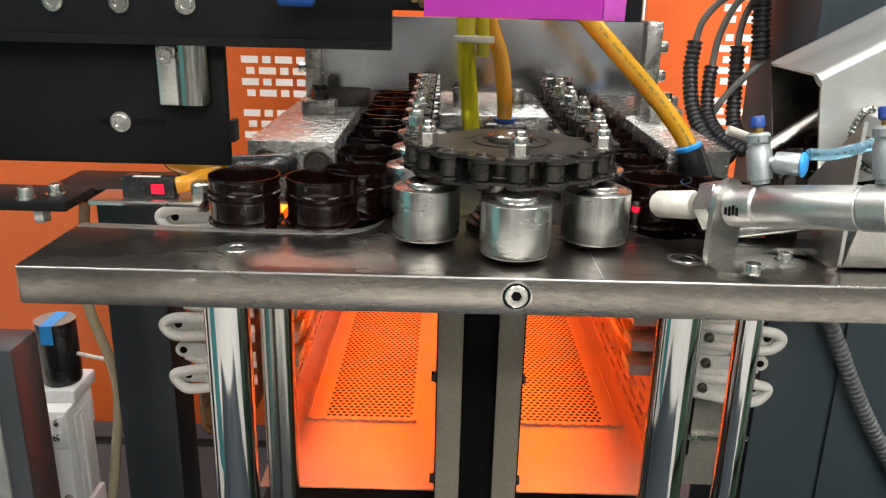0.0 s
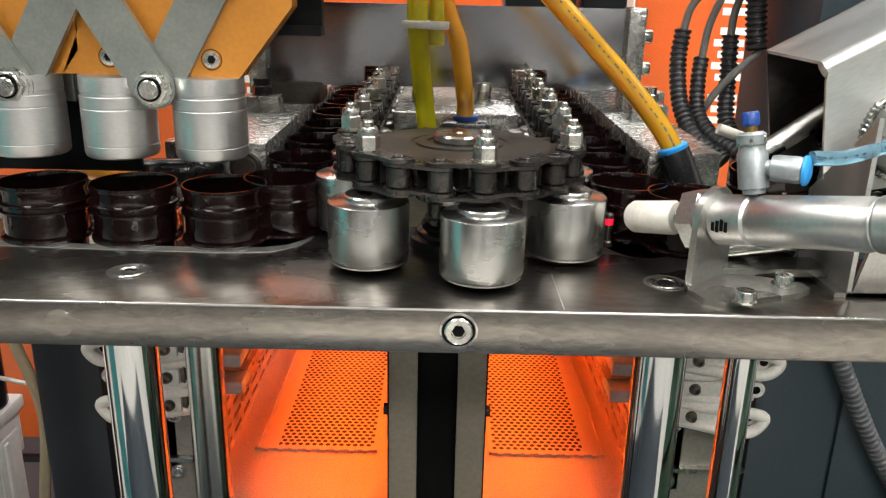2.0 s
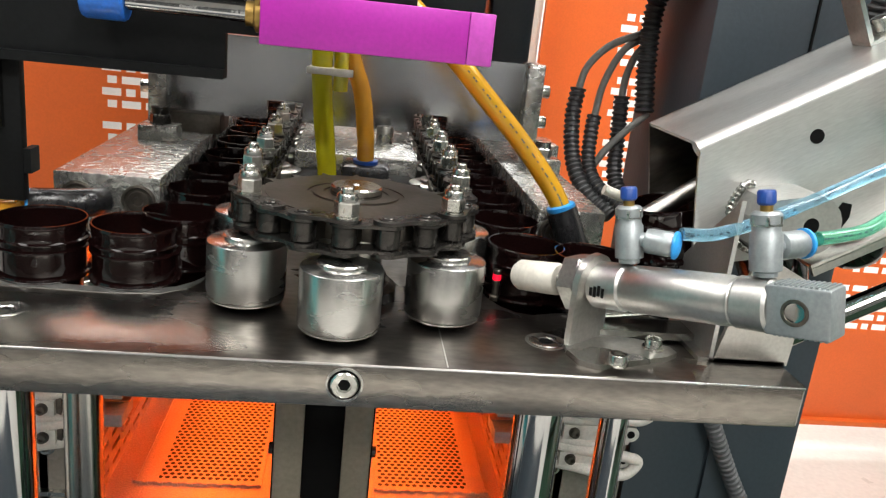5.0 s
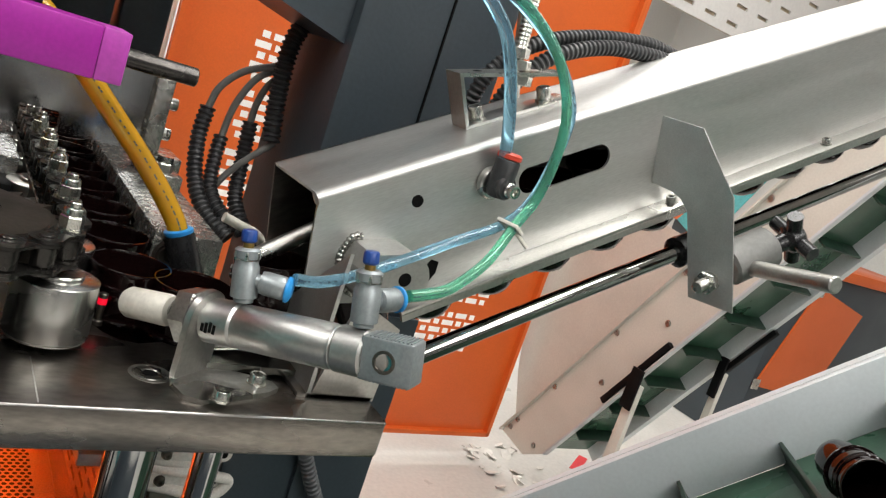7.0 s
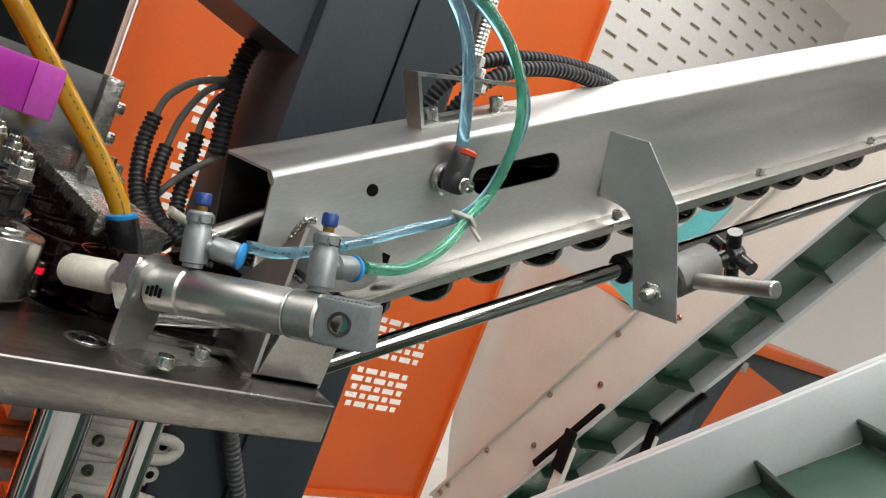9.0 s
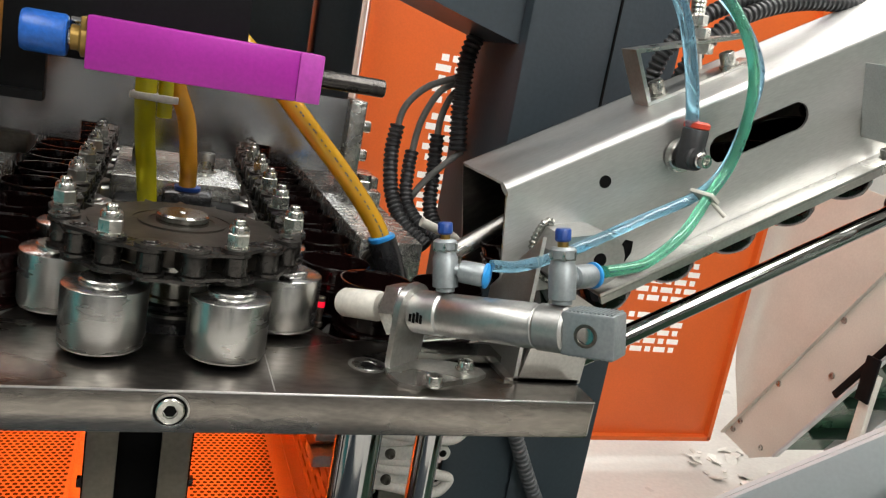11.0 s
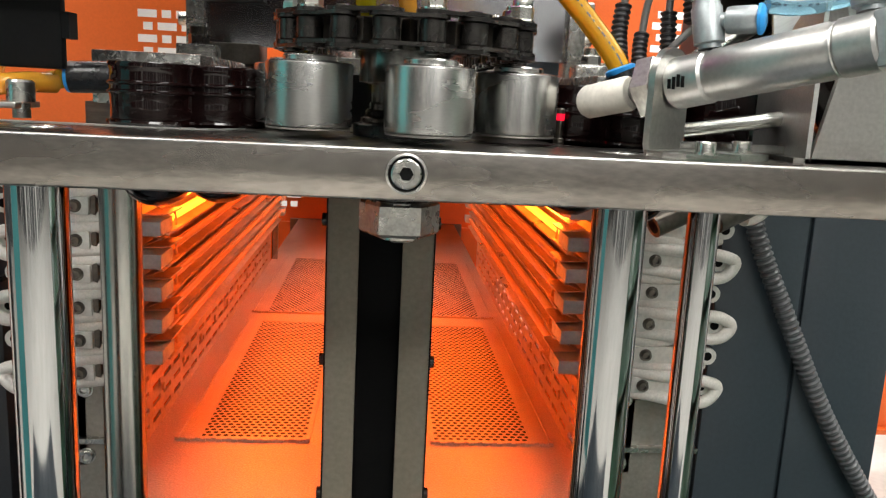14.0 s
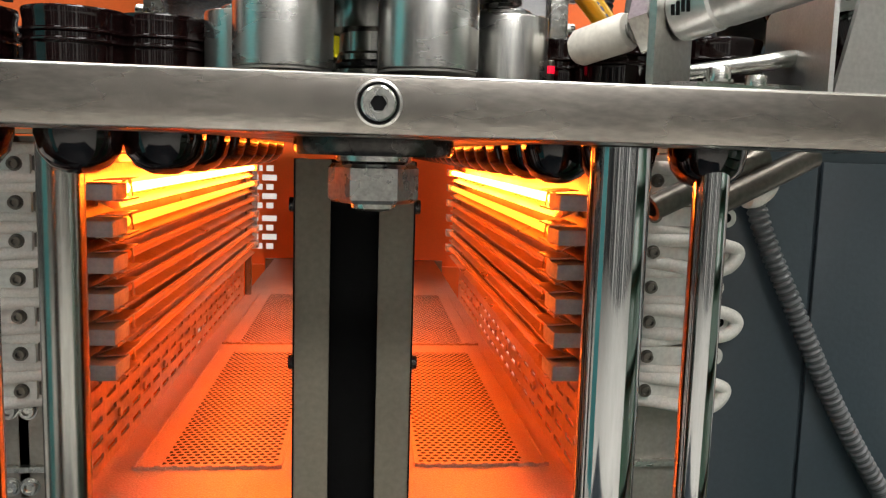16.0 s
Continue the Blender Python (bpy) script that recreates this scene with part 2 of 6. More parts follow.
def lathe(bm, profile, m=None, seg=32, cap=True):
    """Turns (radius, height) pairs round z."""
    rings = []
    for r, z in profile:
        ring = [bm.verts.new((r * math.cos(2 * math.pi * i / seg), r * math.sin(2 * math.pi * i / seg), z)) for i in range(seg)] if r > 1e-6 else [bm.verts.new((0, 0, z))]
        rings.append(ring)
    for a, b in zip(rings, rings[1:]):
        for i in range(seg):
            j = (i + 1) % seg
            if len(a) == 1 and len(b) == 1:
                continue
            if len(a) == 1:
                f = bm.faces.new((a[0], b[j], b[i]))
            elif len(b) == 1:
                f = bm.faces.new((a[i], a[j], b[0]))
            else:
                f = bm.faces.new((a[i], a[j], b[j], b[i]))
            f.smooth = True
    if cap:
        for ring, way in ((rings[0], -1), (rings[-1], 1)):
            if len(ring) > 2:
                bm.faces.new(ring if way > 0 else ring[::-1])
    if m is not None:
        bmesh.ops.transform(bm, matrix=m, verts=[v for ring in rings for v in ring])
    return bm


def rod(bm, a, b, r, seg=24, edge=0.0):
    a, b = Vector(a), Vector(b)
    h = (b - a).length
    e = edge or min(r * 0.12, h * 0.2)
    return lathe(bm, [(r - e, 0), (r, e), (r, h - e), (r - e, h)], Matrix.Translation(a) @ basis(b - a), seg)


def hexagon(bm, a, b, r, bore=0.0):
    a, b = Vector(a), Vector(b)
    h = (b - a).length
    n0 = len(bm.verts)
    lathe(bm, [(r * 0.9, 0), (r, h * 0.1), (r, h * 0.9), (r * 0.9, h)], Matrix.Translation(a) @ basis(b - a), 6)
    bm.verts.ensure_lookup_table()
    for v in bm.verts[n0:]:
        for f in v.link_faces:
            f.smooth = False
    return bm


def prism(bm, pts, d0, d1, m=None, bevel=0.0):
    """A plate: an outline in the xy plane, from z = d0 to z = d1."""
    lo = [bm.verts.new((x, y, d0)) for x, y in pts]
    hi = [bm.verts.new((x, y, d1)) for x, y in pts]
    faces = [bm.faces.new(lo[::-1]), bm.faces.new(hi)]
    for i in range(len(pts)):
        j = (i + 1) % len(pts)
        faces.append(bm.faces.new((lo[i], lo[j], hi[j], hi[i])))
    vs = lo + hi
    if bevel:
        out = bmesh.ops.bevel(bm, geom=list({e for f in faces[:2] for e in f.edges}), offset=bevel, segments=2, affect="EDGES", profile=0.5)
        vs = list({v for f in out["faces"] for v in f.verts} | {v for f in bm.faces for v in f.verts if v in set(out["verts"])} | {v for v in vs if v.is_valid})
    if m is not None:
        bmesh.ops.transform(bm, matrix=m, verts=[v for v in vs if v.is_valid])
    return bm


def upright(bm, pts, y0, y1, m=None):
    """A plate whose outline stands in the xz plane."""
    k = Matrix(((1, 0, 0, 0), (0, 0, 1, 0), (0, 1, 0, 0), (0, 0, 0, 1)))
    prism(bm, pts, y0, y1, (m or Matrix()) @ k)
    return bm


def smooth_path(pts, steps=10):
    """A Catmull-Rom line through the points."""
    p = [Vector(q) for q in pts]
    p = [2 * p[0] - p[1]] + p + [2 * p[-1] - p[-2]]
    out = []
    for i in range(1, len(p) - 2):
        for k in range(steps):
            t = k / steps
            a, b, c, d = p[i - 1], p[i], p[i + 1], p[i + 2]
            out.append(0.5 * (2 * b + (c - a) * t + (2 * a - 5 * b + 4 * c - d) * t * t + (3 * b - a - 3 * c + d) * t ** 3))
    return out + [p[-2]]


def hose(bm, pts, r, seg=14, steps=10, ribs=0.0, depth=0.0):
    """A round hose along a smooth line; ribs: the length of one corrugation."""
    line = smooth_path(pts, steps)
    if ribs:
        length = sum((b - a).length for a, b in zip(line, line[1:]))
        count = max(2, int(length / ribs * 4))
        cum = [0.0]
        for a, b in zip(line, line[1:]):
            cum.append(cum[-1] + (b - a).length)
        dense, j = [], 0
        for k in range(count + 1):
            s = length * k / count
            while j < len(cum) - 2 and cum[j + 1] < s:
                j += 1
            f = (s - cum[j]) / max(1e-9, cum[j + 1] - cum[j])
            dense.append(line[j].lerp(line[j + 1], min(1, f)))
        line = dense
    up, rings = None, []
    for i, p in enumerate(line):
        way = (line[min(i + 1, len(line) - 1)] - line[max(i - 1, 0)]).normalized()
        if up is None:
            up = way.orthogonal().normalized()
        up = (up - way * up.dot(way)).normalized()
        side = way.cross(up)
        rr = r - (depth if ribs and i % 4 in (2, 3) else 0)
        rings.append([bm.verts.new(p + rr * (math.cos(2 * math.pi * k / seg) * up + math.sin(2 * math.pi * k / seg) * side)) for k in range(seg)])
    for a, b in zip(rings, rings[1:]):
        for k in range(seg):
            f = bm.faces.new((a[k], a[(k + 1) % seg], b[(k + 1) % seg], b[k]))
            f.smooth = True
    bm.faces.new(rings[0][::-1])
    bm.faces.new(rings[-1])
    return bm


def mesh_of(name, bm, material):
    bmesh.ops.recalc_face_normals(bm, faces=bm.faces)
    me = bpy.data.meshes.new(name)
    bm.to_mesh(me)
    bm.free()
    me.materials.append(material)
    me.set_sharp_from_angle(angle=math.radians(34))
    return me


def part(name, bm, material, parent=None, label="", m=None):
    ob = new(name, mesh_of(name, bm, material) if isinstance(bm, bmesh.types.BMesh) else bm)
    ob.parent = parent
    if m is not None:
        ob.matrix_basis = m
    return tagged(ob, label)


def thing(name, label, category, group="", at=(0, 0, 0), kind=""):
    ob = new(name)
    ob.location = at
    ob.empty_display_size = 0.02
    return tagged(ob, label, category, group, kind)


def single(name, bm, material, label, category, group="", kind="", m=None):
    return tagged(part(name, bm, material, None, "", m), label, category, group, kind)


def B():
    return bmesh.new()


def cap_screw(bm, at, way, r=0.006, h=0.006, washer=True):
    """A socket head screw: head with a hexagon recess, on a washer."""
    m = Matrix.Translation(at) @ basis(way)
    if washer:
        lathe(bm, [(r * 1.25, 0), (r * 1.25, r * 0.22)], m, 20)
    lathe(bm, [(r, 0), (r, h * 0.9), (r * 0.92, h), (r * 0.55, h), (r * 0.5, h * 0.45), (0, h * 0.4)], m, 20, cap=False)
    return bm


# ---------------------------------------------------------------- the hall
def hall():
    bm = B()
    box(bm, -5, 7, -4.5, 6.5, -0.1, 0)
    single("floor", bm, CONCRETE, "pale worn concrete hall floor", "floor", kind="structure")
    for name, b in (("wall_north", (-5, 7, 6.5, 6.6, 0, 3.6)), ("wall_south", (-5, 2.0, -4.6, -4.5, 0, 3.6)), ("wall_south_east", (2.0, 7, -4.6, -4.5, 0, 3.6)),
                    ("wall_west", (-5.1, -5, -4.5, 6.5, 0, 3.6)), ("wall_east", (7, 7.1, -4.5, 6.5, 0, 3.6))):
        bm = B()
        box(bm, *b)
        # walls out of view are darkened so the metal mirrors less white
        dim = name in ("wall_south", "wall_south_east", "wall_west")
        single(name, bm, DARK_WALL if dim else WALL, "plain unseen hall wall, darkened for the metal's reflections" if dim else "plain white hall wall", "wall", kind="structure")
    # unseen piers, added to break the chrome reflections into streaks
    for k, x in enumerate((-3.6, -2.9, -1.9, -1.1, -0.75, -0.2, 0.5, 1.1, 1.8, 2.3, 2.9, 3.4, 4.9)):
        bm = B()
        box(bm, x, x + (0.22, 0.08, 0.4, 0.07, 0.16, 0.06, 0.10, 0.30, 0.08, 0.10, 0.08, 0.12, 0.20)[k], -4.5, -4.42, 0, 3.6)
        single("wall_pier", bm, WALL, "unseen pale pier added for streaks in the chrome", "pier", kind="structure")
    # added dark slab, keeps the pale floor out of the chrome reflections
    bm = B()
    box(bm, -1.2, 0.72, -1.4, 2.72, 0.0, 0.055, 0.008)
    single("machine_base", bm, SLATE, "dark slab added on the floor to darken column reflections", "machine base", kind="structure")
    bm = B()
    box(bm, -5, 7, -4.5, 6.5, 3.6, 3.7)
    single("ceiling", bm, CEIL, "pale hall ceiling", "ceiling", kind="structure")


def holed_sheet(bm, w, h, rows, thick, m):
    """A sheet in local x (0..w) and y (0..h) with rectangular holes. rows: (y0, y1, [(x0, x1), ...])."""
    y = 0.0
    for y0, y1, holes in sorted(rows):
        box(bm, 0, w, y, y0, 0, thick, m=m)
        x = 0.0
        for x0, x1 in holes:
            box(bm, x, x0, y0, y1, 0, thick, m=m)
            x = x1
        box(bm, x, w, y0, y1, 0, thick, m=m)
        y = y1
    box(bm, 0, w, y, h, 0, thick, m=m)
    return bm


def brick_holes(x0, y0, lines, unit=0.045, gap=0.014, count=4):
    """A patch of staggered window holes: long, short, long ... like brick courses."""
    rows = []
    for k in range(lines):
        y = y0 + k * (unit * 0.5 + gap)
        x, holes = x0 + (0.0 if k % 2 else unit * 0.35), []
        for j in range(count):
            wide = unit * (1.25 if (j + k) % 2 else 0.62)
            holes.append((x, x + wide))
            x += wide + gap
        rows.append((y, y + unit * 0.5, holes))
    return rows


def doors():
    # right rear guard door: perforated orange sheet with a folded rim
    d = thing("guard_door", "orange painted sheet steel guard door with perforated brick pattern", "door", "guard doors", (0.485, 1.70, 0.092))
    turn = pose(0, 0, 0, 90, 0, 0)
    rows = brick_holes(1.035, 0.325, 5, 0.040, 0.011, 5) + brick_holes(1.055, 0.512, 5, 0.040, 0.011, 5)
    clean = rows + brick_holes(0.215, 0.680, 6, 0.038, 0.011, 3) + brick_holes(0.215, 0.885, 5, 0.038, 0.011, 3) + brick_holes(0.215, 1.055, 5, 0.038, 0.011, 3)
    bm = B()
    holed_sheet(bm, 1.505, 2.0, clean, 0.003, turn)
    part("sheet", bm, ORANGE, d)
    bm = B()
    for b in ((-0.004, 0.012, 0, 2.0), (1.493, 1.509, 0, 2.0), (0, 1.505, -0.004, 0.012)):
        box(bm, b[0], b[1], b[2], b[3], 0.003, 0.028, m=turn)
    part("rim", bm, ORANGE, d)
    # left rear guard door
    d = thing("guard_door", "orange painted sheet steel guard door behind the machine", "door", "guard doors", (-1.75, 1.34, 0.0))
    bm = B()
    rows = brick_holes(1.193, 0.833, 4, 0.033, 0.010) + brick_holes(1.193, 0.961, 4, 0.033, 0.010) + brick_holes(1.193, 1.089, 4, 0.033, 0.010)
    holed_sheet(bm, 1.384, 2.1, rows, 0.003, pose(0, 0, 0, 90, 0, 0))
    part("sheet", bm, ORANGE, d)
    bm = B()
    box(bm, 0, 1.384, -0.028, -0.003, 0, 0.02)
    box(bm, 1.369, 1.384, -0.028, -0.003, 0.02, 2.1)
    part("rim", bm, ORANGE, d)
    # far oven end door, seen through the tunnel
    d = thing("guard_door", "orange red sheet steel door behind the oven tunnel", "door", "guard doors", (-0.62, 2.75, 0.5))
    bm = B()
    rows = brick_holes(0.11, 0.06, 4, 0.045, 0.014, 3) + brick_holes(0.11, 0.22, 5, 0.045, 0.014, 3) + brick_holes(0.11, 0.42, 4, 0.045, 0.014, 3)
    holed_sheet(bm, 1.1, 0.9, rows, 0.003, pose(0, 0, 0, 90, 0, 0))
    part("sheet", bm, ORANGE, d)
    bm = B()
    box(bm, 0, 1.1, -0.02, 0.02, -0.5, 0)
    part("kick_plate", bm, ORANGE, d)
    # narrow pale post between the door and the frame
    bm = B()
    box(bm, 0.445, 0.478, 1.70, 1.76, 0, 2.2, 0.003)
    single("door_post", bm, PALE, "pale steel post beside the orange door", "post")


def frame_work():
    f = thing("machine_frame", "slate grey painted welded machine frame with heavy column", "machine frame", at=(0.39, 0.40, 0))
    bm = B()
    box(bm, 0.0, 0.226, 0.0, 0.22, 0.0, 2.3, 0.010)
    part("column", bm, SLATE, f)
    bm = B()
    upright(bm, [(0.0, 1.295), (0.0, 2.2), (-1.2, 2.2), (-1.2, 1.62), (-0.25, 1.36), (-0.06, 1.31)], 0.02, 0.16)
    part("gusset", bm, SLATE, f)
    bm = B()
    box(bm, -0.31, -0.195, 0.44, 0.52, 1.10, 2.2, 0.006)
    part("rear_post", bm, SLATE, f)
    bm = B()
    box(bm, -0.185, -0.113, 0.44, 0.52, 0.97, 2.2, 0.006)
    part("rear_post", bm, SLATE, f)
    bm = B()
    box(bm, 0.120, 0.1225, -0.003, 0.0, 0.97, 2.3)
    part("seam", bm, DARK_FILL, f)
    bm = B()
    box(bm, -0.004, 0.10, -0.006, -0.001, 0.0, 0.96, 0.001)
    box(bm, 0.106, 0.224, -0.006, -0.001, 0.0, 0.96, 0.001)
    part("side_panel", bm, SLATE, f)
    # left frame post
    f = thing("frame_post", "slate grey square steel frame post under the plate", "frame post", at=(-0.532, 0.42, 0))
    bm = B()
    box(bm, 0.0, 0.085, 0.0, 0.08, 0.0, 0.94, 0.004)
    part("post", bm, SLATE_DARK, f)
    bm = B()
    box(bm, -0.055, 0.09, -0.02, 0.09, 0.945, 0.963, 0.002)
    part("head_plate", bm, BLACK, f)
    bm = B()
    box(bm, -0.002, 0.088, -0.003, 0.083, 0.80, 0.806)
    part("band", bm, BLACK, f)


# ---------------------------------------------------------------- the plate and its bolts
def plate():
    p = thing("bed_plate", "thick stained ground steel bed plate with slots for preforms", "machine plate", at=(0, 0, 1.0))
    out = [(-0.416, 0.003), (-0.413, 0), (0.340, 0), (0.343, 0.003), (0.343, 0.128), (0.20, 0.128)]
    out += [(0.178, 0.126), (0.158, 0.118), (0.143, 0.122), (0.132, 0.134), (0.122, 0.155)]
    out += [(0.120, 1.20), (-0.120, 1.20)]
    out += [(-0.122, 0.165), (-0.130, 0.146), (-0.142, 0.131), (-0.160, 0.124), (-0.19, 0.120), (-0.30, 0.122), (-0.416, 0.128)]
    bm = B()
    prism(bm, out, -0.033, 0)
    edges = [e for e in bm.edges if all(abs(v.co.y) < 0.0035 for v in e.verts) and all(abs(v.co.z - e.verts[0].co.z) < 1e-6 for v in e.verts)]
    bmesh.ops.bevel(bm, geom=edges, offset=0.0018, segments=2, affect="EDGES", profile=0.5)
    part("slab", bm, STEEL, p)
    # worn bright line along the front edge and the lapped strip by the slot
    bm = B()
    hose(bm, [(-0.4145, 0.0010, -0.0008), (-0.04, 0.0010, -0.0008), (0.3415, 0.0010, -0.0008)], 0.0011, 8, 3)
    part("worn_edge", bm, BRUSHED, p)
    bm = B()
    prism(bm, [(-0.414, 0.116), (-0.30, 0.1105), (-0.19, 0.108), (-0.152, 0.113), (-0.133, 0.127), (-0.1245, 0.145), (-0.122, 0.165), (-0.130, 0.146), (-0.142, 0.131), (-0.160, 0.124), (-0.19, 0.120), (-0.30, 0.122), (-0.414, 0.1278)], -0.002, 0.0006)
    part("lapped_strip", bm, ALU_SATIN, p)
    # front screw in its counterbore
    bm = B()
    m = Matrix.Translation((0, 0, -0.0155)) @ basis((0, -1, 0))
    lathe(bm, [(0.0132, -0.002), (0.0132, 0.0006), (0.0118, 0.001), (0.0112, 0.0002)], m, 40, cap=False)
    part("counterbore", bm, BRUSHED, p)
    bm = B()
    lathe(bm, [(0.0112, 0.0003), (0.0098, 0.0004)], m, 40, cap=False)
    part("shadow_gap", bm, DARK_FILL, p)
    bm = B()
    lathe(bm, [(0.0098, -0.001), (0.0098, 0.0012), (0.0088, 0.0022), (0.0052, 0.0022), (0.0048, 0.0006), (0, 0.0005)], m, 32, cap=False)
    part("screw", bm, ZINC, p, "zinc socket head screw")
    bm = B()
    lathe(bm, [(0.0046, 0.0008), (0, 0.00085)], m, 6, cap=False)
    part("socket", bm, DARK_FILL, p)
    for x in (0.156, -0.247):
        bm = B()
        lathe(bm, [(0.0165, -0.001), (0.0165, 0.0004), (0.0145, 0.0006), (0.0138, 0.0003)], Matrix.Translation((x, 0.0615, 0)), 36, cap=False)
        part("counterbore", bm, BRUSHED, p)
        bm = B()
        lathe(bm, [(0.0138, 0.0003), (0.0125, 0.0004), (0.0122, 0.0010), (0.0075, 0.0010), (0.0065, 0.0002), (0, 0.0002)], Matrix.Translation((x, 0.0615, 0)), 36, cap=False)
        part("screw", bm, ZINC if x > 0 else BRUSHED, p)
        bm = B()
        lathe(bm, [(0.0062, 0.0006), (0, 0.0007)], Matrix.Translation((x, 0.0615, 0)), 6, cap=False)
        part("socket", bm, DARK_FILL if x > 0 else ZINC, p)
    # plugged screw hole in the front face
    bm = B()
    lathe(bm, [(0.010, -0.0002), (0.0097, 0.0002), (0, 0.0002)], Matrix.Translation((-0.273, 0, -0.016)) @ basis((0, -1, 0)), 28, cap=False)
    part("plug", bm, STEEL, p)
    # engraved line across the right half
    bm = B()
    box(bm, 0.0715, 0.0725, 0.004, 0.075, -0.001, 0.0003)
    part("scribed_line", bm, BRUSHED, p)


def under_frame():
    # round bars that carry the plate
    for x, y, r, mat, lab in ((-0.276, 0.118, 0.0225, CHROME, "polished chrome guide column under the plate"), (-0.252, 0.235, 0.0185, OLD_CHROME, "dull worn round steel column under the plate"),
                              (0.172, 0.105, 0.0215, CHROME, "polished chrome guide column under the plate"), (0.257, 0.145, 0.0135, CHROME, "thin polished chrome column under the plate")):
        bm = B()
        rod(bm, (x, y, 0.0), (x, y, 0.967), r, 48, 0.001)
        single("guide_column", bm, mat, lab, "column", "guide columns")
    leg = thing("support_post", "khaki painted centre leg of two angles with dark slot", "support post", at=(-0.014, 0.25, 0.0))
    for s in (-1, 1):
        bm = B()
        x0, x1 = (-0.051, -0.021) if s < 0 else (0.021, 0.051)
        box(bm, x0, x1, 0.0, 0.006, 0.0, 0.950, 0.001)
        box(bm, (-0.051 if s < 0 else 0.045), (-0.045 if s < 0 else 0.051), 0.006, 0.065, 0.0, 0.950)
        part("angle", bm, BEIGE, leg)
        bm = B()
        box(bm, (-0.0525 if s < 0 else 0.051), (-0.051 if s < 0 else 0.0525), 0.0, 0.07, 0.0, 0.950)
        part("edge_strip", bm, BLACK, leg)
        for z in (0.909, 0.765, 0.618, 0.47, 0.32):
            bm = B()
            cap_screw(bm, (s * 0.0525, 0.028, z), (s, 0, 0), 0.0065, 0.006)
            part("screw", bm, CHAIN, leg)
    # black filler between the angles, the slot's deep shade as colour
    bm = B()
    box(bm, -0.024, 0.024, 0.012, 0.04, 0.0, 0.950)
    part("dark_web", bm, DARK_FILL, leg)
    # sprocket shaft end below the plate
    s = thing("shaft_end", "dark steel flange and zinc hexagon nut under plate", "shaft", at=(0, 0.146, 0.967))
    bm = B()
    lathe(bm, [(0.058, 0), (0.058, -0.009), (0.056, -0.012), (0.02, -0.012)], None, 48)
    part("flange", bm, CHAIN, s)
    bm = B()
    lathe(bm, [(0.028, -0.012), (0.028, -0.016), (0.024, -0.018), (0.01, -0.018)], None, 40)
    part("washer", bm, BRUSHED, s)
    bm = B()
    hexagon(bm, (0, 0, -0.018), (0, 0, -0.046), 0.033)
    part("nut", bm, ZINC, s)
    bm = B()
    lathe(bm, [(0.016, -0.046), (0.016, -0.050), (0.012, -0.052), (0, -0.052)], None, 32)
    part("stud", bm, ZINC, s)


# ---------------------------------------------------------------- the oven below
LAMP_Z = [0.958] + [0.946 - 0.0378 * k for k in range(1, 7)]
OVEN_L, OVEN_R = -0.300, 0.243


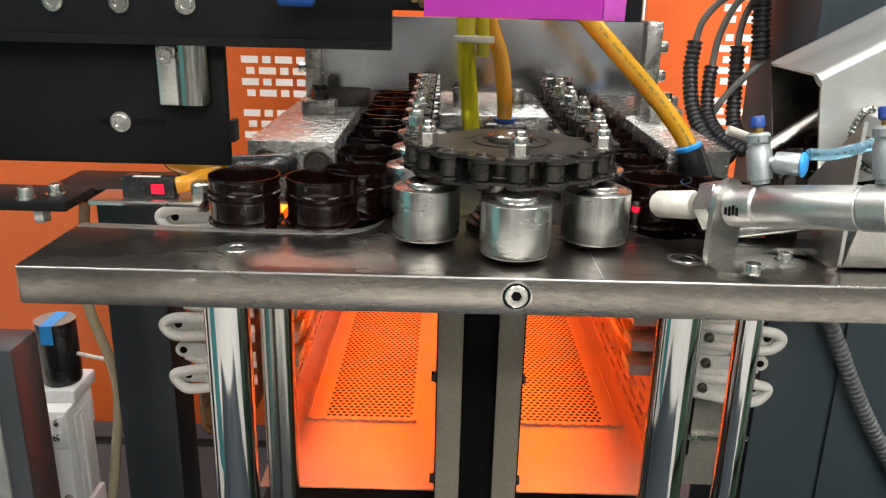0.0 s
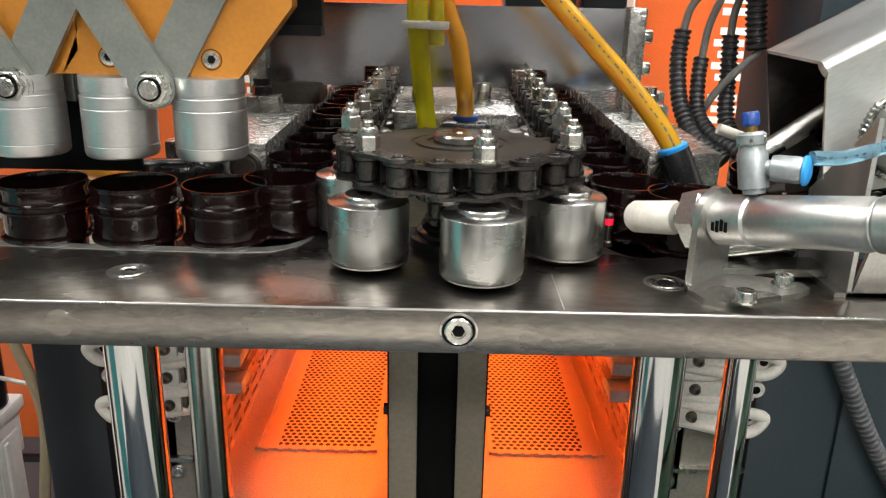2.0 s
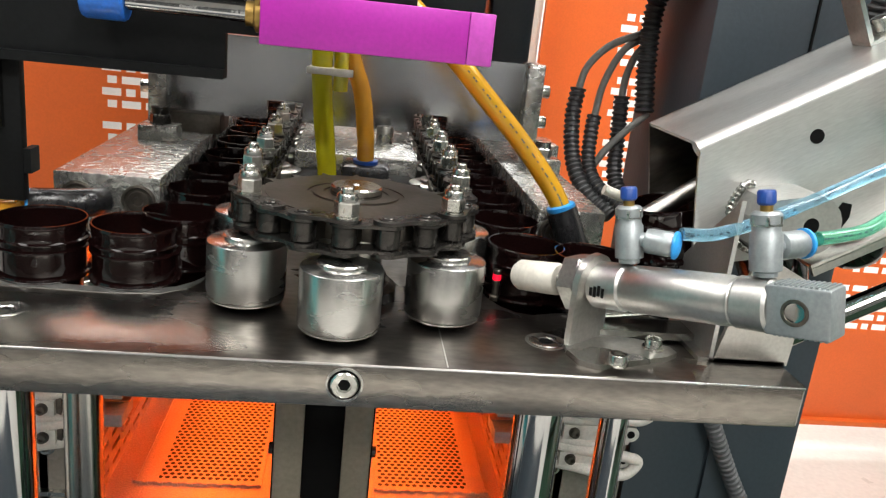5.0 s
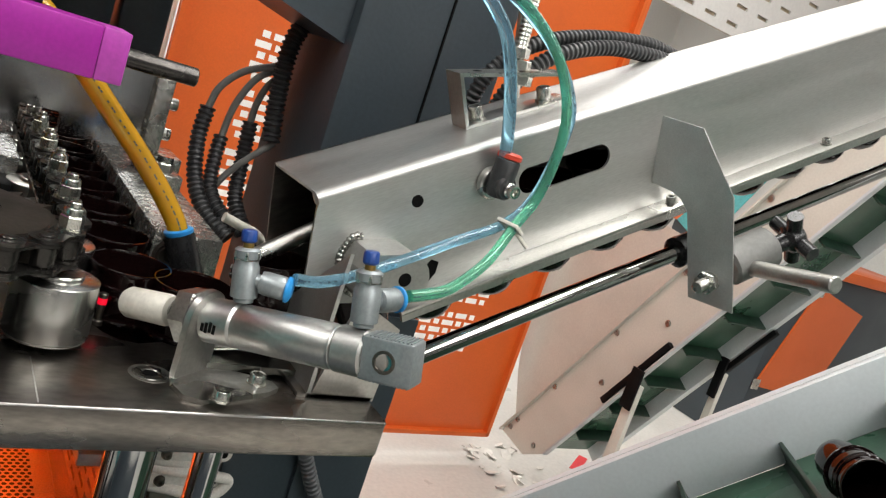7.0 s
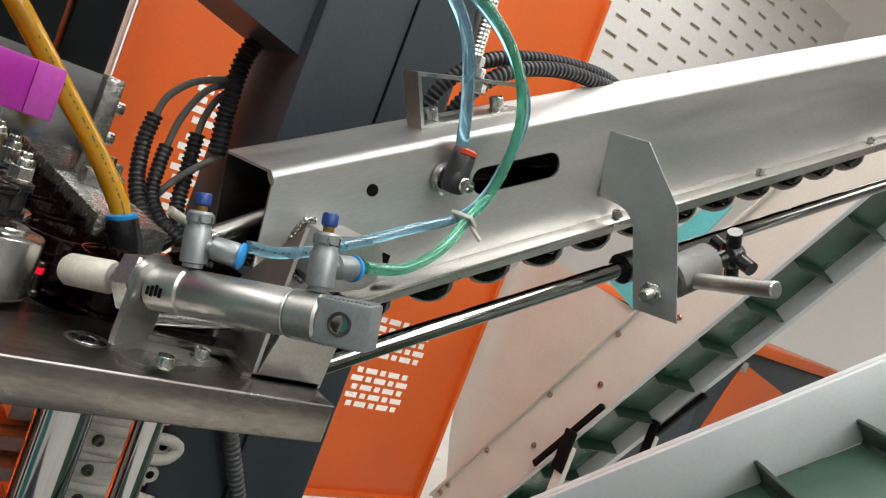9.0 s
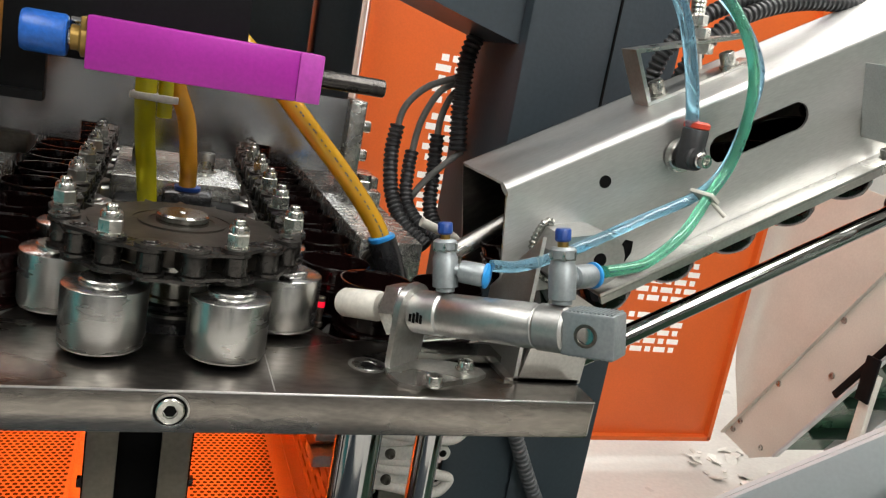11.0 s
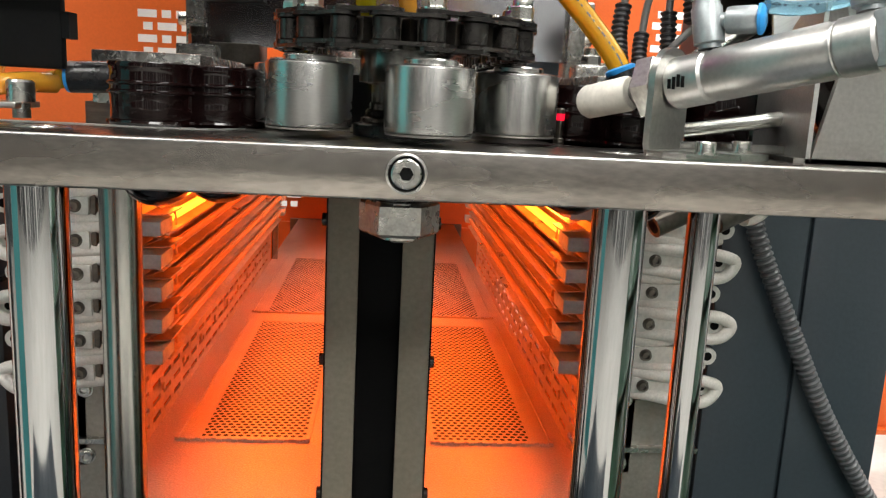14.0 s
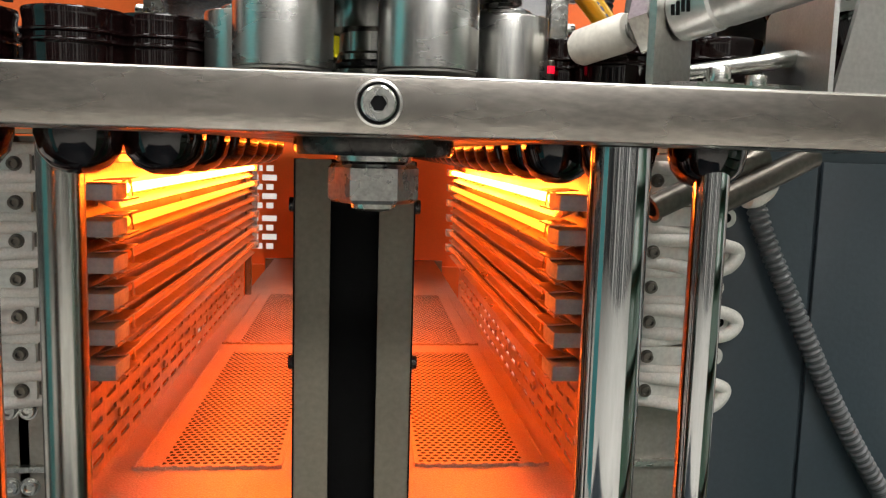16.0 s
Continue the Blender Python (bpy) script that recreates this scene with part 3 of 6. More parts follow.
def oven():
    o = thing("oven_tunnel", "orange glowing sheet metal heating tunnel with perforated floor", "oven", at=(0, 0, 0.585))
    # floor: plain sheet with four openings for the perforated panels
    x0, x1, y0, y1 = OVEN_L, OVEN_R, 0.30, 2.3
    pans = [(-0.238, -0.103, 0.485, 1.02), (0.066, 0.195, 0.485, 1.02), (-0.238, -0.103, 1.09, 1.62), (0.066, 0.195, 1.09, 1.62)]
    ys = [y0, 0.485, 1.02, 1.09, 1.62, y1]
    for a, b in zip(ys, ys[1:]):
        mine = [p for p in pans if p[2] == a]
        x = x0
        for q in [p[:2] for p in mine] + [(x1, x1)]:
            bm = B()
            box(bm, x, q[0], a, b, -0.002, 0)
            part("floor_sheet", bm, OVEN_FLOOR, o)
            x = q[1]
    for q, (a, b, c, d) in enumerate(pans):
        verts, faces = [], []
        pitch = 0.0096
        dy = pitch * 0.9
        ny, nx = int((d - c) / dy), int((b - a) / pitch)
        r = 0.0036
        for j in range(ny):
            for i in range(nx):
                sx = (b - a) / nx
                cx = a + (i + 0.5) * sx + (0.25 if j % 2 else -0.25) * sx * 0.98
                cy = c + (j + 0.5) * (d - c) / ny
                lx, hx = a + i * sx, a + (i + 1) * sx
                if j % 2:
                    lx, hx = lx + (0.25 * sx if i else 0), hx + (0.25 * sx if i < nx - 1 else 0)
                else:
                    lx, hx = lx - (0.25 * sx if i else 0), hx - (0.25 * sx if i < nx - 1 else 0)
                ly, hy = cy - 0.5 * (d - c) / ny, cy + 0.5 * (d - c) / ny
                k = len(verts)
                verts += [(lx, ly, 0), (hx, ly, 0), (hx, hy, 0), (lx, hy, 0)]
                verts += [(cx + r * math.cos(math.radians(45 + 45 * n - 180)), cy + r * math.sin(math.radians(45 + 45 * n - 180)), 0) for n in range(8)]
                # ring angles: -135, -90, -45, 0, 45, 90, 135, 180
                h = [k + 4 + n for n in range(8)]
                faces += [(k, k + 1, h[2], h[1], h[0]), (k + 1, k + 2, h[4], h[3], h[2]), (k + 2, k + 3, h[6], h[5], h[4]), (k + 3, k, h[0], h[7], h[6])]
        me = bpy.data.meshes.new("perforated_panel")
        me.from_pydata(verts, [], faces)
        me.materials.append(OVEN_FLOOR)
        tagged(part("perforated_panel", me, None, o, "perforated sheet floor panel"), kind="stuff")
        bm = B()
        lo, hi = (a - 0.030, b + 0.006) if a < 0 else (a - 0.006, b + 0.028)
        box(bm, lo, lo + 0.004, c - 0.012, d, 0, 0.004)
        box(bm, hi - 0.003, hi, c - 0.012, d, 0, 0.003)
        n = 26
        for q2 in range(n):
            xa, xb = lo + (hi - lo) * q2 / n, lo + (hi - lo) * (q2 + 1) / n
            lip = 0.0015 * ((q2 * 7) % 3)
            box(bm, xa, xb, c - 0.013 - lip, c - 0.009, 0, 0.003 + 0.0008 * ((q2 * 5) % 3))
        part("panel_rim", bm, OVEN_FLOOR, o)
    # box coloured near black so that the floor holes read as shaded
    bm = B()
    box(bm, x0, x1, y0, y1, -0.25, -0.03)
    part("duct", bm, DUCT_SHADE, o)
    # slotted side walls with a reflector channel for every lamp
    for side in (-1, 1):
        xw = OVEN_L if side < 0 else OVEN_R
        inward = -side
        bm = B()
        z = -0.0
        strips = []
        zs = [zz - 0.585 - 0.019 for zz in LAMP_Z][::-1]
        lower = [0.012 + 0.022 * k for k in range(5)]
        for zz in lower + zs:
            strips.append((zz, zz + 0.007, [(0.03 + 0.052 * i, 0.03 + 0.052 * i + 0.036) for i in range(22)]))
        wm = Matrix.Translation((xw, 0.36, 0)) @ Matrix(((0, 0, -inward, 0), (1, 0, 0, 0), (0, 1, 0, 0), (0, 0, 0, 1)))
        holed_sheet(bm, 1.22, 0.378, strips, 0.003, wm)
        part("slotted_wall", bm, OVEN, o)
        bm = B()
        box(bm, xw - 0.06 if side < 0 else xw + 0.05, xw - 0.05 if side < 0 else xw + 0.06, 0.40, 1.6, 0, 0.378)
        part("outer_skin", bm, OVEN, o)
        for zl in LAMP_Z:
            bm = B()
            zc = zl - 0.585
            for dz in ((-1, 1) if zl < 0.86 else (-1,)):
                m = Matrix.Translation((xw + inward * 0.006, 0, zc + dz * 0.0095)) @ pose(0, 0, 0, 0, inward * dz * -24, 0)
                box(bm, -0.001 if inward > 0 else -0.026, 0.026 if inward > 0 else 0.001, 0.44, 1.56, -0.0006, 0.0006, m=m)
            part("reflector", bm, OVEN, o)
        for i in range(11):
            bm = B()
            lathe(bm, [(0.006, 0), (0.0055, 0.003), (0, 0.004)], Matrix.Translation((xw + inward * 0.003, 0.42 + 0.11 * i, 0.05 + 0.0 * i)) @ basis((inward, 0, 0)), 12)
            part("rivet", bm, OVEN, o)
        # end panel that carries the lamp terminals
        bm = B()
        xa, xb = (xw - 0.085, xw - 0.03) if side < 0 else (xw + 0.03, xw + 0.14)
        box(bm, xa, xb, 0.40, 0.404, -0.05, 0.378)
        part("end_panel", bm, PANEL_GREY, o)
        bm = B()
        box(bm, xa - 0.002, xb + 0.002, 0.392, 0.40, 0.03, 0.036)
        part("bracket", bm, ZINC, o)
        for z in (0.012, 0.095):
            for x in (xa + 0.016, xb - 0.020):
                bm = B()
                cap_screw(bm, (x, 0.40, z), (0, -1, 0), 0.008, 0.006)
                part("screw", bm, ZINC, o)
    # lid strips above the lamps, at both sides of the preform track, added against hall light
    for a, b in ((OVEN_L - 0.06, -0.205), (0.205, OVEN_R + 0.06)):
        bm = B()
        box(bm, a, b, 0.34, 1.6, 0.380, 0.384)
        part("lid_strip", bm, OVEN, o)
    bm = B()
    box(bm, -0.300, -0.285, 1.60, 1.615, 0.0, 0.38)
    part("rear_post", bm, CHROME, o)
    bm = B()
    box(bm, -0.33, 0.27, 2.28, 2.30, -0.3, 0.0)
    part("rear_sill", bm, PANEL_GREY, o)
    # added roof and sides that keep white lamp light out of the tunnel
    bm = B()
    box(bm, -0.42, 0.36, 1.615, 2.70, 0.40, 0.41)
    box(bm, -0.42, -0.41, 1.615, 2.70, 0.0, 0.40)
    box(bm, 0.35, 0.36, 1.615, 2.70, 0.0, 0.40)
    part("rear_hood", bm, PANEL_GREY, o)

    for side in (-1, 1):
        x = OVEN_L + 0.026 if side < 0 else OVEN_R - 0.026
        for k, z in enumerate(LAMP_Z):
            l = thing("infrared_lamp", ("white hot glowing" if k < 2 else "yellow glowing" if k == 2 else "dull orange") + " infrared tube lamp with grey ceramic ends", "infrared lamp", "oven lamps", (x, 0.44, z))
            bm = B()
            rod(bm, (0, 0.035, 0), (0, 1.10, 0), 0.0058, 12, 0.001)
            part("tube", bm, LAMP_HOT if k < 2 else LAMP_GLOW if k == 2 else LAMP_DIM, l)
            bm = B()
            box(bm, -0.013 - (0.012 if side < 0 else 0), 0.013 + (0.012 if side > 0 else 0), -0.040, 0.012, -0.0085, 0.0085, 0.0015)
            part("ceramic_base", bm, CERAMIC, l)
            bm = B()
            upright(bm, [(-0.015, -0.010), (0.015, -0.011), (0.015, -0.009), (-0.015, -0.008)], -0.012, 0.05)
            upright(bm, [(-0.015, 0.010), (0.015, 0.012), (0.015, 0.0135), (-0.015, 0.0115)], -0.012, 0.05)
            for w in (-0.008, 0.008):
                rod(bm, (w, 0.046, -0.010), (w * 0.3, 0.060, 0.010), 0.0022, 8)
            part("clip", bm, OVEN, l)
            bm = B()
            box(bm, -0.012, 0.012, 1.10, 1.14, -0.008, 0.008, 0.001)
            part("ceramic_base", bm, CERAMIC, l)


def lamp_leads():
    """White woven sleeves looped round ceramic tabs, each held by a socket screw on the end panel."""
    for side in (-1, 1):
        x_bolt = -0.342 if side < 0 else 0.298
        for k, z in enumerate(LAMP_Z):
            looped = k % 2 == 0
            w = thing("lamp_lead", "white woven lamp lead sleeve looped round a ceramic tab" if looped else "pale ceramic lamp tab between white woven sleeves", "cable", "lamp leads", (x_bolt, 0.385, (0.946 - 0.0378 * k) - 0.010))
            reach = (0.078 if side < 0 else 0.084) + 0.004 * ((k * 5) % 3)
            bm = B()
            pts = [(-side * 0.012, -0.0095)] + [(side * (reach - 0.0105 + 0.0105 * math.cos(a)), 0.0105 * math.sin(a)) for a in [math.radians(-90 + 20 * q) for q in range(10)]] + [(-side * 0.012, 0.0095)]
            upright(bm, pts if side > 0 else pts[::-1], -0.012, -0.006)
            part("ceramic_tab", bm, TAB, w, "pale ceramic tab with a hole")
            bm = B()
            lathe(bm, [(0.0052, 0.0), (0.0052, 0.0006), (0, 0.0007)], Matrix.Translation((side * (reach - 0.011), -0.012, 0)) @ basis((0, -1, 0)), 16, cap=False)
            part("hole", bm, DARK_FILL, w)
            sag = 0.0015 * ((k * 3) % 4)
            if looped:
                runs = [[(-side * 0.024, 0.002, 0.014), (side * 0.010, -0.010, 0.0135), (side * 0.045, -0.017, 0.0125), (side * (reach - 0.010), -0.018, 0.012 - sag), (side * (reach + 0.007), -0.016, 0.001), (side * (reach - 0.008), -0.018, -0.0135 - sag), (side * 0.045, -0.017, -0.0135 - sag), (side * 0.012, -0.010, -0.0125), (-side * 0.024, 0.002, -0.012)]]
            else:
                runs = [[(-side * 0.024, 0.002, 0.0145), (side * 0.010, -0.006, 0.0145), (side * 0.045, -0.004, 0.0135 + sag), (side * (reach - 0.016), 0.000, 0.012)], [(-side * 0.024, 0.002, -0.0140), (side * 0.010, -0.008, -0.0145), (side * 0.045, -0.008, -0.0135 - sag), (side * (reach - 0.012), -0.003, -0.0120)]]
            for line in runs:
                bm = B()
                hose(bm, line, 0.0072 if looped else 0.0066, 12, 7)
                part("sleeve", bm, SLEEVE, w)
            bm = B()
            cap_screw(bm, (side * 0.002, -0.012, 0), (0, -1, 0), 0.0058, 0.007)
            part("terminal_screw", bm, DISC, w)
            bm = B()
            box(bm, -0.020, 0.018, -0.006, 0.014, -0.012, 0.012, 0.001)
            part("terminal", bm, DISC, w)


# ---------------------------------------------------------------- sprocket, chain and spindles
R, YC, STRAIGHT, LINKS, STEP_T = 0.0916, 0.146, 1.046, 84, 1.717
LOOP = 2 * STRAIGHT + 2 * math.pi * R
PITCH = LOOP / LINKS
SPACING = 3 * PITCH
SPEED = SPACING / STEP_T
Z_CHAIN = 1.077


def on_loop(s):
    """Place and heading (radians) at the length s along the chain, from the middle of the front bend."""
    s %= LOOP
    q = math.pi * R / 2
    if s < q or s >= LOOP - q:
        a = (s if s < q else s - LOOP) / R
        return R * math.sin(a), YC - R * math.cos(a), a
    s -= q
    if s < STRAIGHT:
        return R, YC + s, math.pi / 2
    s -= STRAIGHT
    if s < 2 * q:
        a = s / R
        return R * math.cos(a), YC + STRAIGHT + R * math.sin(a), math.pi / 2 + a
    return -R, YC + STRAIGHT - (s - 2 * q), -math.pi / 2


def sprocket(y, front=True):
    s = thing("sprocket", "oily dark steel chain sprocket with turned hub", "sprocket", "sprockets", (0, y, Z_CHAIN))
    bm = B()
    out = []
    for k in range(18):
        a = 2 * math.pi * k / 18
        for da, r in ((-6, R - 0.0125), (-2.5, R - 0.011), (2.5, R - 0.011), (6, R - 0.0125)):
            b = a + math.radians(da)
            out.append((r * math.cos(b), r * math.sin(b)))
        b = a + math.pi / 18
        out.append(((R + 0.001) * math.cos(b), (R + 0.001) * math.sin(b)))
    prism(bm, out, -0.0075, 0.0075)
    part("toothed_disc", bm, DISC, s)
    bm = B()
    lathe(bm, [(0.074, 0.0075), (0.074, 0.0095), (0.040, 0.0105), (0.040, 0.0095), (0.036, 0.0095), (0.036, 0.0112), (0.027, 0.0112), (0.027, 0.010), (0.025, 0.010)], None, 64)
    part("turned_face", bm, DISC, s)
    bm = B()
    lathe(bm, [(0.0215, 0.009), (0.0215, 0.0165), (0.0200, 0.018), (0.004, 0.018), (0.003, 0.0165), (0, 0.0165)], None, 48, cap=False)
    part("hub_cap", bm, OLD_CHROME, s)
    bm = B()
    lathe(bm, [(0.036, -0.0075), (0.036, -0.035), (0.026, -0.037), (0.026, -0.050), (0.0275, -0.052), (0.0275, -0.060), (0.034, -0.063), (0.034, -0.077)], None, 40)
    part("shaft", bm, OLD_CHROME, s)
    bm = B()
    lathe(bm, [(0.0285, -0.056), (0.0305, -0.058), (0.0305, -0.0605), (0.0285, -0.0625)], None, 40)
    lathe(bm, [(0.0352, -0.066), (0.040, -0.068), (0.040, -0.077)], None, 40)
    part("seal", bm, BLACK_GLOSS, s)
    return s


def eight(w, half, ring=0.0118, waist=0.0088):
    """Outline of a chain plate between two pins."""
    pts = []
    for side in (1, -1):
        for k in range(9):
            a = math.radians(-90 + 22.5 * k) if side > 0 else math.radians(90 + 22.5 * k)
            pts.append((side * half + ring * math.cos(a), ring * math.sin(a)))
        pts.append((0, side * waist))
    return pts


def chain_links(owner):
    h = PITCH / 2
    bm = B()
    for z in (-0.0108, 0.0082):
        prism(bm, eight(0, h), z, z + 0.0026)
    for x in (-h, h):
        lathe(bm, [(0.0088, -0.0078), (0.0095, -0.007), (0.0095, 0.007), (0.0088, 0.0078)], Matrix.Translation((x, 0, 0)), 20)
    inner = mesh_of("inner_link", bm, CHAIN)
    bm = B()
    for z in (-0.0136, 0.0110):
        prism(bm, eight(0, h), z, z + 0.0026)
    for x in (-h, h):
        lathe(bm, [(0.0052, -0.0155), (0.0052, 0.0150), (0.0045, 0.0156), (0, 0.0156)], Matrix.Translation((x, 0, 0)), 14)
        lathe(bm, [(0.0075, 0.0136), (0.0072, 0.0142), (0.0052, 0.0142)], Matrix.Translation((x, 0, 0)), 16, cap=False)
    outer = mesh_of("outer_link", bm, CHAIN)
    return [part("inner_link" if k % 2 else "outer_link", inner if k % 2 else outer, None, owner) for k in range(LINKS)]


def spindle():
    s = thing("spindle", "turned aluminium spindle roller hung on the chain", "spindle", "chain spindles", (0, 0, 0))
    bm = B()
    lathe(bm, [(0.0295, 1.0075), (0.0310, 1.0085), (0.0312, 1.0115), (0.0312, 1.0512), (0.0308, 1.0526), (0.0302, 1.0531), (0.020, 1.0542), (0.019, 1.0545), (0.019, 1.0572), (0.0178, 1.0582), (0.009, 1.0584)], None, 48)
    part("roller", bm, ALU, s)
    bm = B()
    lathe(bm, [(0.0300, 1.0060), (0.0304, 1.0073), (0.0296, 1.0076)], None, 48)
    part("foot_ring", bm, ALU_SATIN, s)
    bm = B()
    lathe(bm, [(0.0095, 1.0906), (0.0095, 1.0922), (0.006, 1.0922)], None, 24, cap=False)
    part("washer", bm, ZINC, s)
    bm = B()
    hexagon(bm, (0, 0, 1.0922), (0, 0, 1.1030), 0.0092)
    part("nut", bm, ZINC, s)
    bm = B()
    lathe(bm, [(0.0078, 1.1030), (0.0078, 1.1075), (0.0068, 1.1090), (0.0045, 1.1090), (0.0045, 1.1125), (0.0038, 1.1135), (0, 1.1135)], None, 20)
    part("stud", bm, ZINC, s)
    return s


def preform():
    p = thing("preform", "glossy dark cola red plastic preform with ribbed open neck", "preform", "preforms", (0, 0, 0))
    bm = B()
    lathe(bm, [(0.0, 0.936), (0.010, 0.937), (0.020, 0.942), (0.027, 0.951), (0.0300, 0.964), (0.0302, 0.9985), (0.0290, 0.9985), (0.027, 0.966), (0.012, 0.952), (0, 0.950)], None, 36, cap=False)
    part("body", bm, PREFORM, p)
    bm = B()
    lathe(bm, [(0.0300, 0.9988), (0.0366, 1.0005), (0.0372, 1.0025), (0.0366, 1.0042), (0.0335, 1.0048)], None, 40, cap=False)
    part("support_ring", bm, PREFORM, p)
    bm = B()
    prof = [(0.0336, 1.0040), (0.0340, 1.006), (0.0340, 1.016), (0.0342, 1.0225)]
    for z in (1.0240, 1.0305):
        prof += [(0.0345, z), (0.0364, z + 0.0010), (0.0366, z + 0.0017), (0.0364, z + 0.0024), (0.0345, z + 0.0034)]
    prof += [(0.0342, 1.040), (0.0350, 1.0435), (0.0354, 1.046), (0.0348, 1.0478), (0.0336, 1.0478), (0.0329, 1.045), (0.0322, 1.004), (0.0290, 0.9985)]
    lathe(bm, prof, None, 40, cap=False)
    part("neck", bm, PREFORM, p)
    return p


# ---------------------------------------------------------------- cooled rails, bed block and bridge
def rails():
    for x0, x1, lab in ((-0.283, -0.185, "hammered silver cooled guide rail beside the chain"), (0.186, 0.256, "hammered silver cooled guide rail beside the chain")):
        r = thing("guide_rail", lab, "guide rail", "guide rails", (0, 0, 0))
        bm = B()
        box(bm, x0, x1, 0.262, 1.20, 1.012, 1.060, 0.0015)
        part("rail_body", bm, HAMMER, r)
        for x in ((x0 + 0.022, x1 - 0.02) if x0 < 0 else (x0 + 0.018,)):
            bm = B()
            lathe(bm, [(0.0160, 0), (0.0160, 0.0015), (0.0135, 0.0022), (0.012, 0.0005), (0.010, 0.0005), (0.0095, 0.003), (0.005, 0.003), (0.0045, 0.0012), (0, 0.001)], Matrix.Translation((x, 0.262, 1.036)) @ basis((0, -1, 0)), 32, cap=False)
            part("plug_screw", bm, DISC, r)
        bm = B()
        box(bm, x0 - 0.02, x1 + 0.004, 0.30, 1.20, 0.985, 1.012)
        part("support_bar", bm, STEEL, r)
        bm = B()
        xs = (x1, x1 + 0.006) if x0 < 0 else (x0 - 0.006, x0)
        box(bm, xs[0], xs[1], 0.265, 1.2, 1.000, 1.030)
        part("glide_strip", bm, OLD_CHROME, r)
        # clamp with bolt
        cx = x0 + 0.05 if x0 < 0 else x0 + 0.045
        for y in (0.47,):
            bm = B()
            box(bm, cx - 0.022, cx + 0.022, y - 0.018, y + 0.018, 1.060, 1.078, 0.0015)
            part("clamp", bm, HAMMER, r)
            bm = B()
            hexagon(bm, (cx, y, 1.078), (cx, y, 1.090), 0.012)
            lathe(bm, [(0.010, 1.090), (0.010, 1.098), (0, 1.099)], Matrix.Translation((cx, y, 0)), 18)
            part("bolt", bm, CHAIN if x0 < 0 else ZINC, r)
        bm = B()
        box(bm, x0 + 0.04, x1 + 0.012, 0.53, 0.60, 1.060, 1.085, 0.002)
        part("foot_block", bm, DISC if x0 < 0 else HAMMER, r)

    c = thing("centre_block", "hammered silver cooled centre block between the chain runs", "block", at=(0, 0, 0))
    bm = B()
    box(bm, -0.072, 0.072, 0.415, 1.05, 1.000, 1.070, 0.002)
    part("block_body", bm, HAMMER, c)
    bm = B()
    box(bm, -0.066, 0.066, 0.365, 0.413, 1.000, 1.052, 0.004)
    part("front_manifold", bm, BLACK, c)
    for x, y in ((-0.043, 0.50), (0.034, 0.50), (-0.043, 0.80), (0.034, 0.80)):
        bm = B()
        lathe(bm, [(0.014, 1.070), (0.014, 1.072), (0.011, 1.0725)], Matrix.Translation((x, y, 0)), 28)
        cap_screw(bm, (x, y, 1.0725), (0, 0, 1), 0.0105, 0.022, False)
        part("bolt", bm, ZINC, c)
    for x, mat in ((0.010, TUBE_AMBER),):
        bm = B()
        box(bm, x - 0.026, x + 0.027, 0.352, 0.405, 1.035, 1.070, 0.006)
        part("elbow", bm, BLACK_GLOSS, c)
        bm = B()
        lathe(bm, [(0.0135, 1.070), (0.0140, 1.071), (0.0140, 1.074), (0.011, 1.075)], Matrix.Translation((x, 0.372, 0)), 28)
        part("release_ring", bm, BLUE_KNOB, c)
    # chain guides
    for x in (-R, R):
        bm = B()
        box(bm, x - 0.011, x + 0.011, 0.25, 1.12, 1.0, 1.060, 0.001)
        single("chain_guide", bm, DISC, "oily dark steel guide bar under the chain run", "guide bar", "chain guides")

    b = thing("bridge", "milled steel bridge plate spanning the chain and rails", "bridge plate", at=(0, 0, 0))
    bm = B()
    pts = [(-0.240, 1.185), (-0.240, 1.083), (-0.118, 1.083), (-0.118, 1.108), (-0.072, 1.108), (-0.072, 1.083), (0.072, 1.083), (0.072, 1.108), (0.118, 1.108), (0.118, 1.083), (0.214, 1.083), (0.214, 1.185)]
    upright(bm, pts, 0.545, 0.565)
    part("plate", bm, BRIDGE, b)
    for x0, x1, s in ((-0.262, -0.240, -1), (0.214, 0.236, 1)):
        bm = B()
        box(bm, x0, x1, 0.53, 0.575, 1.060, 1.187, 0.0015)
        part("upright", bm, HAMMER, b)
        for z in (1.112, 1.152):
            bm = B()
            cap_screw(bm, (x0 if s < 0 else x1, 0.548, z), (s, 0, 0), 0.0085, 0.012)
            part("screw", bm, ZINC, b)


# ---------------------------------------------------------------- hoses over the bed
def printed(bm, pts, r, n, size=0.0035):
    """Small dark print marks along a hose, on the side of the viewer."""
    line = smooth_path(pts, 12)
    for k in range(n):
        i = int((k + 0.5) * (len(line) - 2) / n)
        way = (line[i + 1] - line[i]).normalized()
        side = Vector((0, -1, 0.25))
        side = (side - way * side.dot(way)).normalized()
        if k % 4 == 3:
            continue
        m = Matrix.Translation(line[i] + side * (r + 0.0001)) @ Matrix((way, side.cross(way), side)).transposed().to_4x4()
        box(bm, -size * 0.4, size * 0.4, -size * 0.22, size * 0.22, -0.0004, 0.0002, m=m)
    return bm


